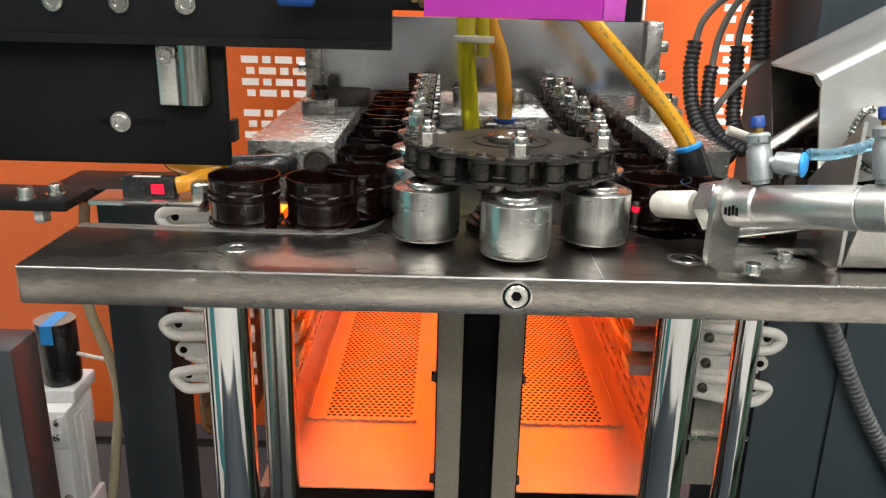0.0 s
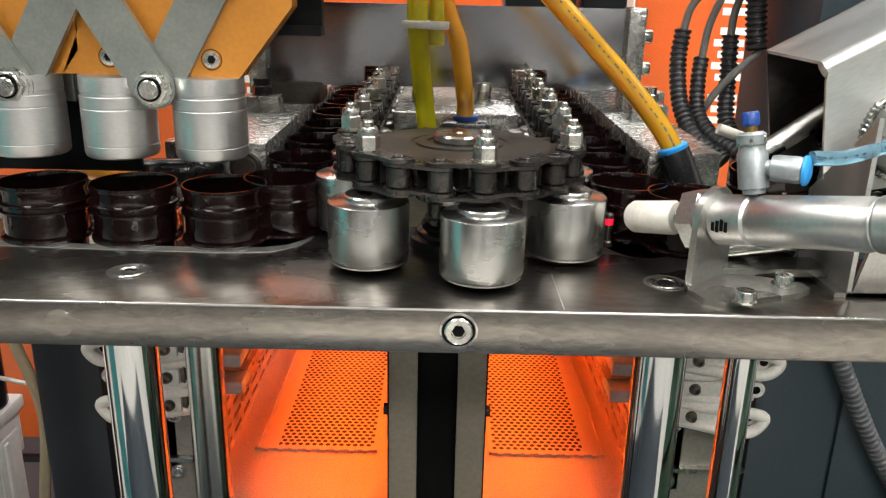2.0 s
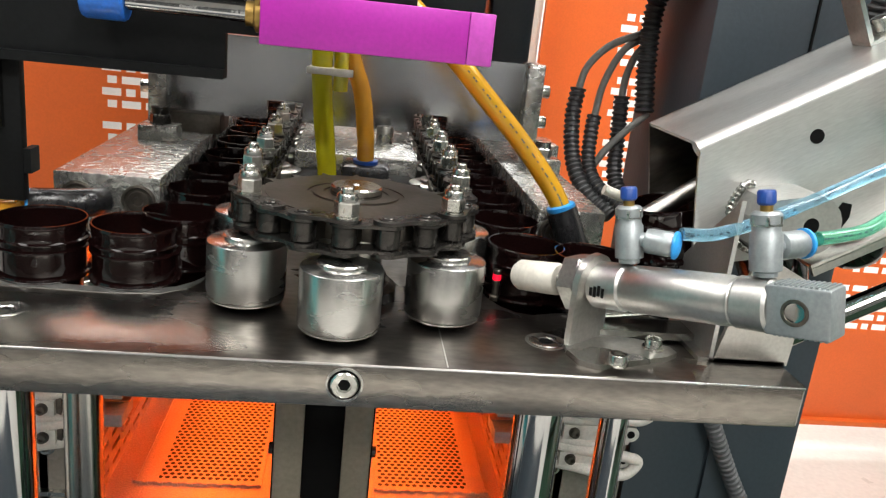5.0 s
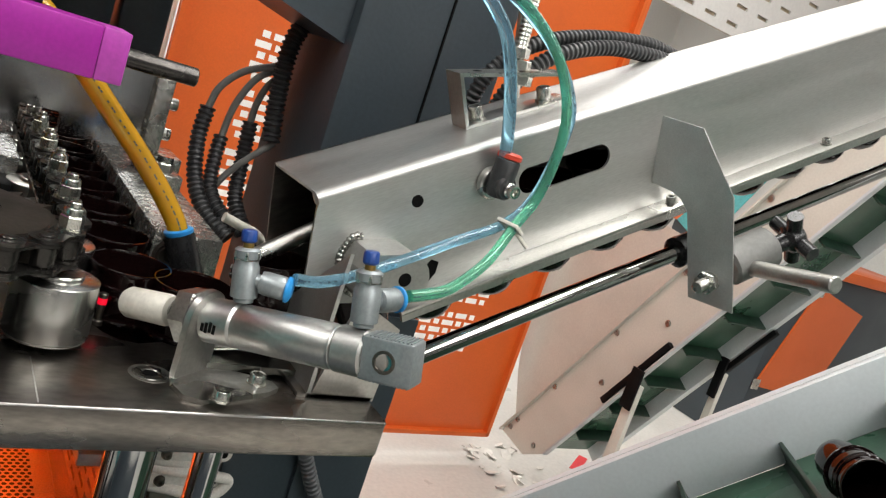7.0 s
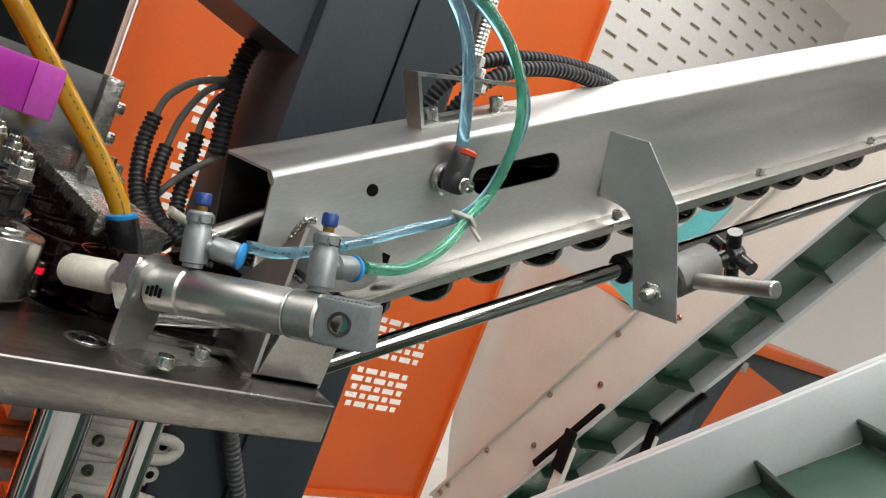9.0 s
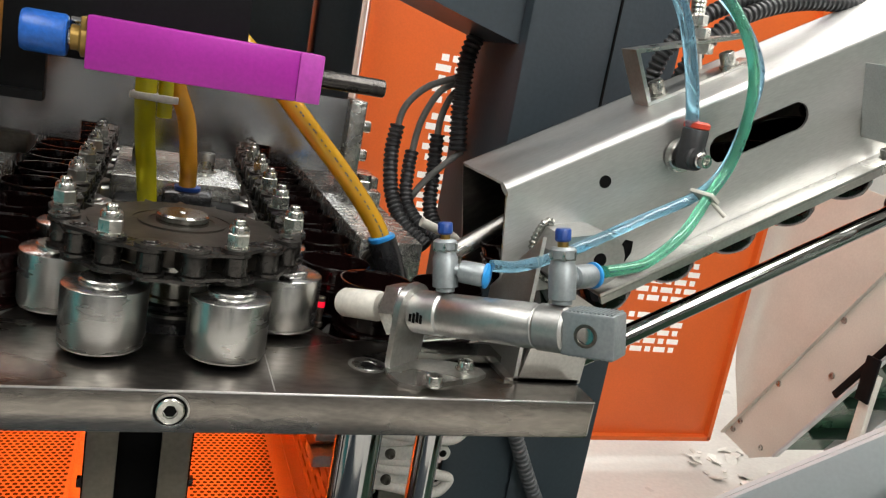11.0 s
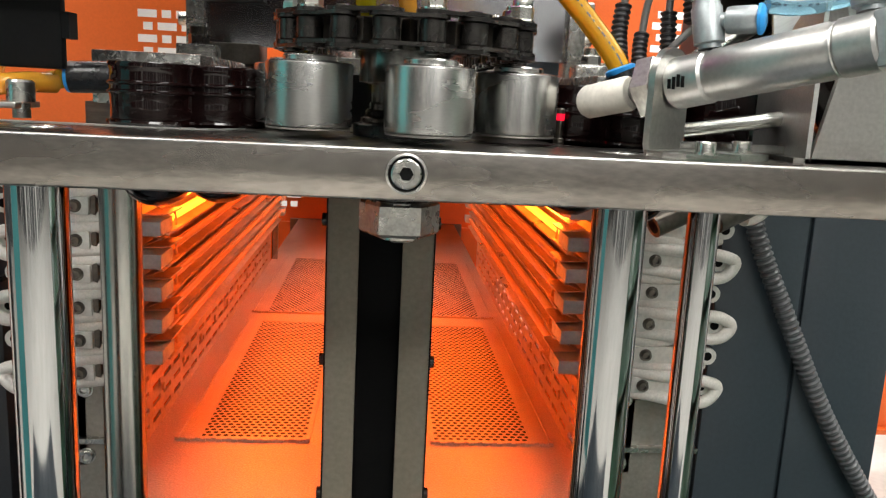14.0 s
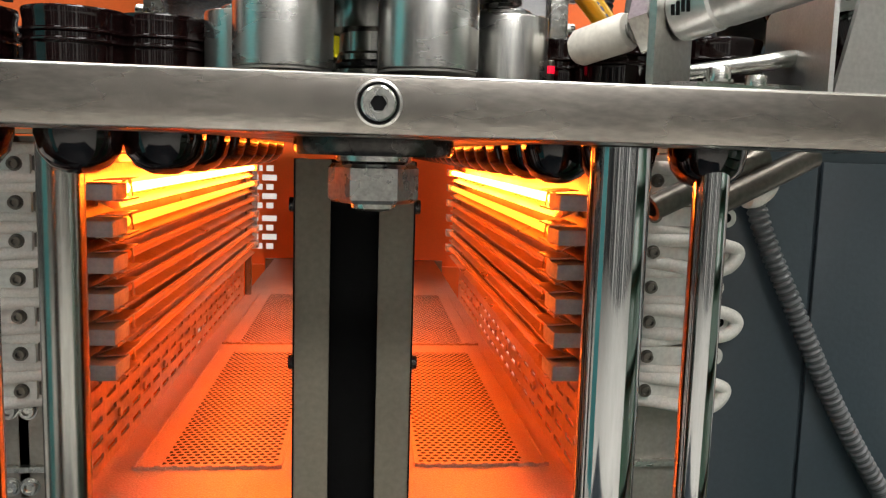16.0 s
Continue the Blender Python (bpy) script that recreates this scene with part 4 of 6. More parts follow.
def water_hoses():
    lines = [
        ("yellow clear water hose with a white cable tie", TUBE_YELLOW, 0.0105, [(-0.030, 0.358, 1.050), (-0.034, 0.345, 1.09), (-0.0375, 0.335, 1.12), (-0.040, 0.326, 1.15), (-0.0415, 0.318, 1.18), (-0.041, 0.33, 1.25), (-0.036, 0.42, 1.34), (-0.02, 0.55, 1.50)]),
        ("amber clear water hose from the centre block", TUBE_AMBER, 0.0095, [(0.0095, 0.372, 1.070), (0.009, 0.362, 1.088), (0.007, 0.350, 1.108), (0.0005, 0.346, 1.150), (-0.0108, 0.345, 1.180), (-0.022, 0.36, 1.22), (-0.03, 0.43, 1.29), (-0.02, 0.56, 1.45)]),
        ("short yellow hose end tied to another hose", TUBE_YELLOW, 0.0075, [(-0.022, 0.322, 1.152), (-0.0225, 0.321, 1.18), (-0.024, 0.33, 1.23), (-0.026, 0.40, 1.32), (-0.02, 0.53, 1.48)]),
    ]
    for lab, mat, r, pts in lines:
        h = thing("water_hose", lab, "hose", "water hoses")
        bm = B()
        hose(bm, pts, r, 16, 8)
        part("hose", bm, mat, h)
    bm = B()
    lathe(bm, [(0.0118, -0.003), (0.0126, -0.003), (0.0126, 0.003), (0.0118, 0.003)], Matrix.Translation((-0.0412, 0.320, 1.172)), 24)
    lathe(bm, [(0.0112, -0.003), (0.0120, -0.003), (0.0120, 0.003), (0.0112, 0.003)], Matrix.Translation((-0.0222, 0.3215, 1.170)), 24)
    box(bm, -0.056, -0.010, 0.3055, 0.3085, 1.168, 1.175, 0.001)
    single("cable_tie", bm, NYLON, "white nylon cable tie round two water hoses", "cable tie")
    pts = [(0.204, 0.250, 1.066), (0.196, 0.254, 1.080), (0.1765, 0.260, 1.105), (0.152, 0.264, 1.132), (0.124, 0.264, 1.160), (0.094, 0.262, 1.190), (0.062, 0.265, 1.222), (0.02, 0.29, 1.265), (-0.02, 0.38, 1.35)]
    h = thing("water_hose", "orange air hose with printed line in a black elbow", "hose", "water hoses")
    bm = B()
    hose(bm, pts, 0.0100, 16, 8)
    part("hose", bm, TUBE_ORANGE, h)
    bm = B()
    printed(bm, pts[:7], 0.0100, 46, 0.0032)
    tagged(part("print", bm, PRINT, h), kind="stuff")
    bm = B()
    m = Matrix.Translation((0.2055, 0.2515, 1.064)) @ basis((-0.35, 0.1, 0.93))
    lathe(bm, [(0.0135, -0.001), (0.0145, 0.001), (0.0145, 0.0035), (0.012, 0.005)], m, 28)
    part("release_ring", bm, BLUE_RING, h)
    bm = B()
    hose(bm, [(0.2055, 0.2515, 1.063), (0.214, 0.249, 1.045), (0.222, 0.250, 1.028), (0.229, 0.262, 1.022)], 0.0155, 18, 6)
    part("elbow", bm, BLACK_GLOSS, h)
    # left orange hose with black elbow, low behind the outfeed row
    pts = [(-0.262, 0.24, 1.034), (-0.300, 0.235, 1.032), (-0.335, 0.25, 1.026), (-0.40, 0.33, 1.03), (-0.45, 0.50, 1.10)]
    h = thing("water_hose", "orange air hose with blue ring in black elbow", "hose", "water hoses")
    bm = B()
    hose(bm, pts[1:], 0.0085, 14, 8)
    part("hose", bm, TUBE_ORANGE, h)
    bm = B()
    hose(bm, [(-0.238, 0.258, 1.036), (-0.250, 0.240, 1.036), (-0.292, 0.236, 1.034)], 0.0140, 16, 6)
    part("elbow", bm, BLACK_GLOSS, h)
    bm = B()
    lathe(bm, [(0.0125, 0), (0.0135, 0.001), (0.0135, 0.004), (0.010, 0.005)], Matrix.Translation((-0.290, 0.236, 1.034)) @ basis((-1, 0, -0.04)), 24)
    part("release_ring", bm, BLUE_RING, h)


def conduits():
    """Black corrugated conduits and grey cables in front of the orange door."""
    g = "conduits by the column"
    rows = [
        ([(0.289, 0.555, 1.160), (0.284, 0.545, 1.12), (0.286, 0.52, 1.07), (0.300, 0.49, 1.035), (0.33, 0.46, 1.012)], 0.0110),
        ([(0.318, 0.560, 1.125), (0.314, 0.55, 1.10), (0.312, 0.53, 1.06), (0.325, 0.50, 1.035), (0.35, 0.47, 1.02)], 0.0102),
        ([(0.352, 0.560, 1.155), (0.352, 0.55, 1.10), (0.350, 0.53, 1.05), (0.36, 0.50, 1.02)], 0.0110),
        ([(0.388, 0.545, 1.34), (0.380, 0.535, 1.315), (0.366, 0.530, 1.27), (0.368, 0.530, 1.20), (0.372, 0.52, 1.14)], 0.0132),
    ]
    for pts, r in rows:
        bm = B()
        hose(bm, pts, r, 16, 8, ribs=0.0072, depth=r * 0.2)
        single("conduit", bm, RUBBER, "black corrugated plastic cable conduit", "conduit", g)
    for a, b, c, d in (((0.289, 0.555, 1.158), (0.297, 0.555, 1.19), (0.322, 0.55, 1.220), (0.362, 0.545, 1.240)),
                       ((0.318, 0.56, 1.122), (0.324, 0.56, 1.17), (0.342, 0.555, 1.215), (0.368, 0.548, 1.236)),
                       ((0.352, 0.56, 1.15), (0.353, 0.56, 1.18), (0.360, 0.555, 1.21), (0.374, 0.55, 1.230)),
                       ((0.318, 0.545, 1.05), (0.330, 0.535, 1.08), (0.350, 0.525, 1.11), (0.378, 0.52, 1.14))):
        bm = B()
        hose(bm, [a, b, c, d], 0.0048, 12, 8)
        single("cable", bm, surface_grey, "grey cable running into a corrugated conduit", "cable", g)
    bm = B()
    hose(bm, [(0.262, 0.30, 1.078), (0.28, 0.30, 1.072), (0.31, 0.31, 1.06), (0.33, 0.33, 1.03)], 0.0055, 12, 8)
    single("cable", bm, NYLON, "short white cable end behind the cylinder", "cable", g)
    # lower right: dark tube stubs and corrugated hose
    bm = B()
    hose(bm, [(0.408, 0.38, 0.945), (0.422, 0.38, 0.89), (0.472, 0.38, 0.79), (0.530, 0.38, 0.68), (0.595, 0.38, 0.58), (0.68, 0.375, 0.46)], 0.0112, 18, 10, ribs=0.0078, depth=0.0022)
    single("conduit", bm, surface_hose, "grey corrugated hose hanging beside the side panel", "conduit", g)
    s = thing("drain_stub", "blackened steel tube stubs with white tape below plate", "pipe", at=(0, 0, 0))
    for a, b in (((0.268, 0.30, 0.911), (0.392, 0.33, 0.964)), ((0.334, 0.30, 0.918), (0.447, 0.335, 0.966))):
        bm = B()
        w = (Vector(b) - Vector(a))
        lathe(bm, [(0.0085, 0.012), (0.0085, 0), (0.0125, 0), (0.0125, w.length)], Matrix.Translation(a) @ basis(w), 28, cap=False)
        part("tube", bm, DISC, s)
    bm = B()
    hose(bm, [(0.372, 0.318, 0.921), (0.388, 0.325, 0.923), (0.403, 0.335, 0.932), (0.412, 0.345, 0.944)], 0.009, 10, 6)
    part("tape_wrap", bm, SLEEVE, s)
    # left: brown and clear tubing beside the frame post
    for k, mat in ((0, TUBE_CLEAR),):
        bm = B()
        hose(bm, [(-0.56 + 0.012 * k, 0.45, 0.93), (-0.57 + 0.01 * k, 0.44, 0.80), (-0.54 + 0.012 * k, 0.44, 0.66), (-0.56 + 0.02 * k, 0.45, 0.52), (-0.60 + 0.02 * k, 0.47, 0.30), (-0.60, 0.5, 0.05)], 0.0075, 12, 8)
        single("air_hose", bm, mat if k else TUBE_CLEAR, "clear yellowed air hose beside the frame post", "hose", "left hoses")
    for k in range(3):
        bm = B()
        hose(bm, [(-0.40 - 0.01 * k, 0.46, 0.82), (-0.385, 0.44, 0.72 - 0.02 * k), (-0.41, 0.43, 0.64 - 0.02 * k), (-0.385, 0.44, 0.55), (-0.40, 0.46, 0.30)], 0.0065, 10, 8)
        single("air_hose", bm, TUBE_BROWN, "brown clear air hose behind the guide column", "hose", "left hoses")


surface_grey = surface("grey_cable_sheath", (0.20, 0.20, 0.19), 0.5, 0.0, 0.2, 30)
surface_hose = surface("grey_corrugated_hose", (0.10, 0.105, 0.11), 0.4, 0.0, 0.2, 30)
TUBE_BROWN = clear("brown_clear_hose", (0.22, 0.10, 0.03), 0.2, 0.3)
TUBE_CLEAR = clear("yellowed_clear_hose", (0.62, 0.55, 0.36), 0.2, 0.4)


# ---------------------------------------------------------------- pneumatic stop cylinder on its bracket
def stop_cylinder():
    c = thing("air_cylinder", "small round aluminium air cylinder with white nylon tip", "air cylinder", at=(0.188, 0.0640, 1.050))
    way = Vector((0.157, -0.198, 0.053)).normalized()
    level = Vector((way.x, way.y, 0)).normalized()
    lift_up = (Vector((0, 0, 1)) - way * way.z).normalized()
    side = lift_up.cross(way)
    # local z runs from the rod side to the rear, local y stands up
    m = Matrix((side, lift_up, way)).transposed().to_4x4()
    bm = B()
    lathe(bm, [(0.0005, -0.078), (0.0105, -0.077), (0.0128, -0.073), (0.0132, -0.036), (0.0118, -0.033), (0.0070, -0.033)], m, 32)
    part("tip", bm, NYLON, c, "scuffed white nylon tip")
    bm = B()
    lathe(bm, [(0.0055, -0.040), (0.0055, -0.018)], m, 20)
    part("piston_rod", bm, CHROME, c)
    bm = B()
    lathe(bm, [(0.0125, -0.027)] + [(0.0125 + 0.0012 * (k % 2), -0.027 + 0.0015 * k) for k in range(1, 7)] + [(0.0125, -0.0175)], m, 32)
    part("neck_thread", bm, ZINC, c)
    bm = B()
    hexagon(bm, m @ Vector((0, 0, -0.0205)), m @ Vector((0, 0, -0.0035)), 0.0240)
    part("neck_nut", bm, ZINC, c)
    bm = B()
    lathe(bm, [(0.0165, 0.003), (0.0182, 0.005), (0.0182, 0.030), (0.0165, 0.032), (0.0172, 0.033), (0.0172, 0.036), (0.0178, 0.037), (0.0178, 0.112), (0.0172, 0.113), (0.0172, 0.116), (0.0165, 0.117), (0.0182, 0.119), (0.0182, 0.140), (0.0160, 0.142)], m, 48)
    part("barrel", bm, ALU_SATIN, c)
    bm = B()
    box(bm, -0.0125, 0.0125, -0.0165, 0.0165, 0.140, 0.182, 0.002, m=m)
    part("rear_eye", bm, CAST, c)
    for k in range(11):
        z = 0.146 + 0.0032 * k
        for s in (-1, 1):
            bm = B()
            box(bm, -0.011, 0.011, s * 0.0160 - 0.0009, s * 0.0160 + 0.0015, z, z + 0.0016, m=m)
            part("serration", bm, CAST, c)
    bm = B()
    face = side if side.y < 0 else -side
    at = m @ Vector((0, 0, 0.160))
    lathe(bm, [(0.0088, 0.0), (0.0088, 0.0012), (0.0068, 0.0014), (0.0062, 0.0004)], Matrix.Translation(at + face * 0.0124) @ basis(face), 28, cap=False)
    part("eye_rim", bm, DISC, c)
    bm = B()
    lathe(bm, [(0.0062, 0.0006), (0.004, 0.0004), (0, 0.0006)], Matrix.Translation(at + face * 0.0124) @ basis(face), 28, cap=False)
    part("eye_bore", bm, DARK_CHROME, c)
    # print mark on the front cap
    bm = B()
    for k in range(4):
        p = m @ Vector((0, 0, 0.010 + 0.0035 * k))
        f2 = (face + Vector((0, 0, -0.1))).normalized()
        box(bm, -0.0012, 0.0012, -0.0035 - 0.001 * (k % 2), 0.0030 + 0.001 * (k % 3), -0.0002, 0.0004, m=Matrix.Translation(p + f2 * 0.0182) @ basis(f2))
    part("mark", bm, DARK_FILL, c)
    # two speed controllers with their hoses' rings
    up = Matrix((level, Vector((0, 0, 1)).cross(level), (0, 0, 1))).transposed().to_4x4()
    stand = Matrix((way, lift_up.cross(way), lift_up)).transposed().to_4x4()
    for z, arm in ((0.022, Vector((0.83, -0.56, 0.05))), (0.126, Vector((0.94, 0.33, 0.05)))):
        base = m @ Vector((0, 0, z))
        v = part("speed_controller", lathe(B(), [(0.0078, 0.0), (0.0078, 0.003), (0.0105, 0.004), (0.0105, 0.028), (0.0092, 0.030), (0.0092, 0.034), (0.0102, 0.035), (0.0102, 0.041), (0.0080, 0.043), (0.0045, 0.043)], None, 28), CAST, c, "grey speed control valve", Matrix.Translation(base + lift_up * 0.0165 + Vector((0.007, -0.004, 0.004))) @ stand)
        arm = (stand.to_3x3().inverted() @ arm).normalized()
        bm = B()
        hexagon(bm, (0, 0, 0.033), (0, 0, 0.0405), 0.0108)
        part("lock_nut", bm, ZINC, v)
        bm = B()
        lathe(bm, [(0.0042, 0.042), (0.0042, 0.048)], None, 16)
        part("spindle", bm, BRASS, v)
        bm = B()
        lathe(bm, [(0.0050, 0.047), (0.0062, 0.0485), (0.0062, 0.0555), (0.0052, 0.057), (0, 0.057)], None, 10)
        part("knob", bm, BLUE_KNOB, v, "dark blue adjusting knob")
        bm = B()
        lathe(bm, [(0.0056, 0.006), (0.0056, 0.012), (0.0088, 0.013), (0.0094, 0.016), (0.0094, 0.031), (0.0084, 0.033)], Matrix.Translation((0, 0, 0.019)) @ basis(arm), 28)
        part("side_port", bm, CAST, v)
        bm = B()
        lathe(bm, [(0.0075, 0.033), (0.0104, 0.0335), (0.0104, 0.0355), (0.0085, 0.037), (0.0056, 0.038)], Matrix.Translation((0, 0, 0.019)) @ basis(arm), 28)
        part("release_ring", bm, BLUE_RING, v, "blue push ring")

    # angle bracket screwed to the plate
    b = thing("cylinder_bracket", "bent stainless steel angle bracket screwed to the plate", "bracket", at=(0.186, 0.0595, 1.0))
    turn = Matrix(((level.x, -level.y, 0, 0), (level.y, level.x, 0, 0), (0, 0, 1, 0), (0, 0, 0, 1)))
    bm = B()
    pts = []
    for k in range(17):
        a = math.radians(-10 + 200 * k / 16)
        pts.append((0.0225 * math.cos(a), 0.053 + 0.0225 * math.sin(a)))
    pts += [(-0.0225, 0.008), (-0.0205, 0.003), (-0.015, 0.0), (0.015, 0.0), (0.0225, 0.010)]
    yz = Matrix(((0, 0, 1, 0), (1, 0, 0, 0), (0, 1, 0, 0), (0, 0, 0, 1)))
    prism(bm, pts, -0.0035, 0.0015, turn @ yz)
    part("upright", bm, BRUSHED, b)
    bm = B()
    foot = [(-0.0035, -0.020), (0.004, -0.028), (0.022, -0.036), (0.036, -0.030), (0.056, 0.030), (0.056, 0.046), (0.046, 0.052), (0.020, 0.040), (-0.0035, 0.022)]
    prism(bm, foot, 0.0, 0.0045, turn)
    part("foot", bm, BRUSHED, b)
    for x, y in ((0.199 - 0.186, 0.016 - 0.0595), (0.239 - 0.186, 0.050 - 0.0595)):
        bm = B()
        cap_screw(bm, (x, y, 0.0045), (0, 0, 1), 0.0068, 0.0085)
        part("screw", bm, ZINC, b)


BRASS = surface("dull_brass", (0.42, 0.27, 0.08), 0.4, 0.9, 0.3, 60)


# ---------------------------------------------------------------- infeed chute
SLOPE = math.radians(29.0)
CHUTE = Matrix.Translation((0.262, 0.105, 1.158)) @ Matrix.Rotation(-SLOPE, 4, "Y")  # local x runs up the chute


def chute():
    c = thing("infeed_chute", "brushed stainless steel infeed chute channel", "chute")
    c.matrix_basis = CHUTE
    length = 1.55
    bm = B()
    # front face with the long slot
    lo, hi, xl, xr = -0.066, -0.038, 0.213, 0.330
    outer = [(0.13, -0.128), (length, -0.128), (length, -0.007), (0.13, -0.007)]
    inner = [(xl, lo), (xr, lo), (xr, hi), (xl, hi)]
    near, far = ([[bm.verts.new((x, y, z)) for x, z in ring] for ring in (outer, inner)] for y in (0.0, 0.003))
    for i in range(4):
        j = (i + 1) % 4
        bm.faces.new((near[0][i], near[0][j], near[1][j], near[1][i]))
        bm.faces.new((far[0][j], far[0][i], far[1][i], far[1][j]))
        bm.faces.new((near[0][j], near[0][i], far[0][i], far[0][j]))
        bm.faces.new((near[1][i], near[1][j], far[1][j], far[1][i]))
    part("front_face", bm, BEAM, c)
    bm = B()
    upright(bm, [(0.008, -0.007), (0.003, -0.014), (-0.030, -0.098), (0.06, -0.128), (0.13, -0.128), (0.13, -0.007)], 0.0, 0.003)
    part("end_face", bm, BEAM, c)
    for x in (0.083, 0.200):
        bm = B()
        s = 1 if x < 0.2 else -1
        for sg in (1, -1):
            arc = [(s * (0.014 - 0.014 * math.sin(a)), sg * 0.014 * math.cos(a)) for a in [math.radians(90 * k / 8) for k in range(9)]]
            upright(bm, [(0.0, sg * 0.014)] + arc[::-1], 0.0, 0.003, Matrix.Translation((0.13 + x, 0, -0.052)))
        part("slot_end", bm, BEAM, c)
    bm = B()
    prof = [(0.006, 0.007), (length, 0.007), (length, 0.114), (0.006, 0.114)]
    prism(bm, prof, -0.003, 0.0)
    part("top_face", bm, BEAM, c)
    bm = B()
    hose(bm, [(0.006, 0.007, -0.007), (0.5, 0.007, -0.007), (length, 0.007, -0.007)], 0.0069, 24, 2)
    part("fold", bm, BEAM, c)
    bm = B()
    upright(bm, [(0.006, 0.0), (length, 0.0), (length, -0.128), (0.02, -0.128), (-0.028, -0.10)], 0.111, 0.114)
    part("back_face", bm, STEEL, c)
    bm = B()
    box(bm, 0.055, length, -0.026, 0.0, -0.131, -0.127, 0.0008)
    box(bm, 0.055, length, -0.026, -0.022, -0.138, -0.131)
    part("lower_flange", bm, BRUSHED, c, "polished running flange")
    for k in range(5):
        bm = B()
        cap_screw(bm, (0.405 + 0.26 * k, -0.013, -0.127), (0, 0, 1), 0.0055, 0.008)
        part("screw", bm, ZINC, c)
    for x, z, r in ((0.100, -0.036, 0.0062), (0.095, -0.088, 0.0052)):
        bm = B()
        lathe(bm, [(r, 0), (r * 0.96, 0.0008), (0, 0.0009)], Matrix.Translation((x, 0.0, z)) @ basis((0, -1, 0)), 20, cap=False)
        part("hole", bm, DARK_FILL, c)
    bm = B()
    upright(bm, [(0.084, -0.118), (0.092, -0.125), (0.108, -0.114), (0.113, -0.104), (0.106, -0.099), (0.092, -0.108)], -0.001, 0.0)
    part("hole", bm, DARK_FILL, c)
    # welded tab and stay rod at the lower end
    bm = B()
    lug = [(-0.012, -0.024)] + [(0.021 + 0.024 * math.cos(q), 0.024 * math.sin(q)) for q in [math.radians(-80 + 20 * k) for k in range(9)]] + [(-0.012, 0.026), (-0.022, 0.012), (-0.022, -0.012)]
    at = Matrix.Translation((0.036, 0.0, -0.080)) @ pose(0, 0, 0, 0, 14, 0)
    upright(bm, lug, -0.046, 0.0, at)
    part("tab", bm, ALU_SATIN, c, "welded stainless lug")
    bm = B()
    lathe(bm, [(0.0065, 0), (0.0062, 0.0005), (0, 0.0006)], at @ Matrix.Translation((0.020, -0.046, 0.0)) @ basis((0, -1, 0)), 20, cap=False)
    part("hole", bm, DARK_FILL, c)
    bm = B()
    seam = [(-0.004, 0.0275), (-0.012, 0.028), (-0.0235, 0.013), (-0.0245, 0.0), (-0.0235, -0.013), (-0.012, -0.026), (-0.004, -0.0255)]
    hose(bm, [at @ Vector((x, -0.001, z)) for x, z in seam], 0.0042, 10, 8, ribs=0.004, depth=0.0009)
    part("weld", bm, OLD_CHROME, c)
    bm = B()
    rod(bm, (-0.06, 0.055, -0.065), (0.02, 0.055, -0.055), 0.0085, 20)
    part("stay_rod", bm, BRUSHED, c)
    # push-in elbow with red ring
    e = part("hose_elbow", lathe(B(), [(0.0165, 0.0), (0.0165, 0.006), (0.0150, 0.0075), (0.0105, 0.008), (0.0105, 0.026), (0.0075, 0.027), (0.0075, 0.031), (0.0062, 0.032), (0.0062, 0.038), (0.004, 0.038), (0.0035, 0.034), (0, 0.034)], basis((0.12, -1, 0)), 28), BRUSHED, c, "grey push-in elbow fitting", Matrix.Translation((0.180, 0.0, -0.040)) @ pose(0, 0, 0, 0, 29, 0))
    bm = B()
    lathe(bm, [(0.0, -0.0125), (0.0085, -0.012), (0.0118, -0.007), (0.0122, 0.0), (0.0122, 0.024), (0.0112, 0.026)], Matrix.Translation((0, -0.017, 0.001)), 28)
    lathe(bm, [(0.0112, 0.0), (0.0122, 0.002), (0.0122, 0.014), (0.0105, 0.016)], Matrix.Translation((0, -0.012, 0.001)) @ basis((0.12, -1, 0)), 24)
    part("elbow_body", bm, RUBBER, e)
    bm = B()
    lathe(bm, [(0.0105, 0.026), (0.0122, 0.027), (0.0122, 0.031), (0.0095, 0.033), (0.0062, 0.033)], Matrix.Translation((0, -0.017, 0.001)), 24)
    part("release_ring", bm, RED_RING, e, "red push ring")

    # foot post that carries the chute on the plate
    p = thing("chute_post", "polished stainless folded post carrying the chute", "post", at=(0.285, 0.040, 1.0))
    bm = B()
    upright(bm, [(0.0, 0.0), (0.062, 0.0), (0.066, 0.070), (0.020, 0.092)], 0.0, 0.004)
    part("front_sheet", bm, BRUSHED, p)
    bm = B()
    box(bm, -0.012, 0.06, 0.0, 0.075, 0.0, 0.0035)
    part("base_sheet", bm, BRUSHED, p)
    bm = B()
    prism(bm, [(0.0, 0.0), (0.085, 0.0), (0.085, 0.06), (0.0, 0.13)], -0.0035, 0.0, Matrix(((0, 0, 1, 0), (1, 0, 0, 0), (0, 1, 0, 0), (0, 0, 0, 1))))
    part("side_sheet", bm, BEAM, p)
    bm = B()
    box(bm, -0.085, -0.004, 0.03, 0.06, 0.004, 0.010)
    rod(bm, (-0.09, 0.055, 0.014), (0.0, 0.045, 0.03), 0.006, 16)
    part("tie_rod", bm, OLD_CHROME, p)

    return c


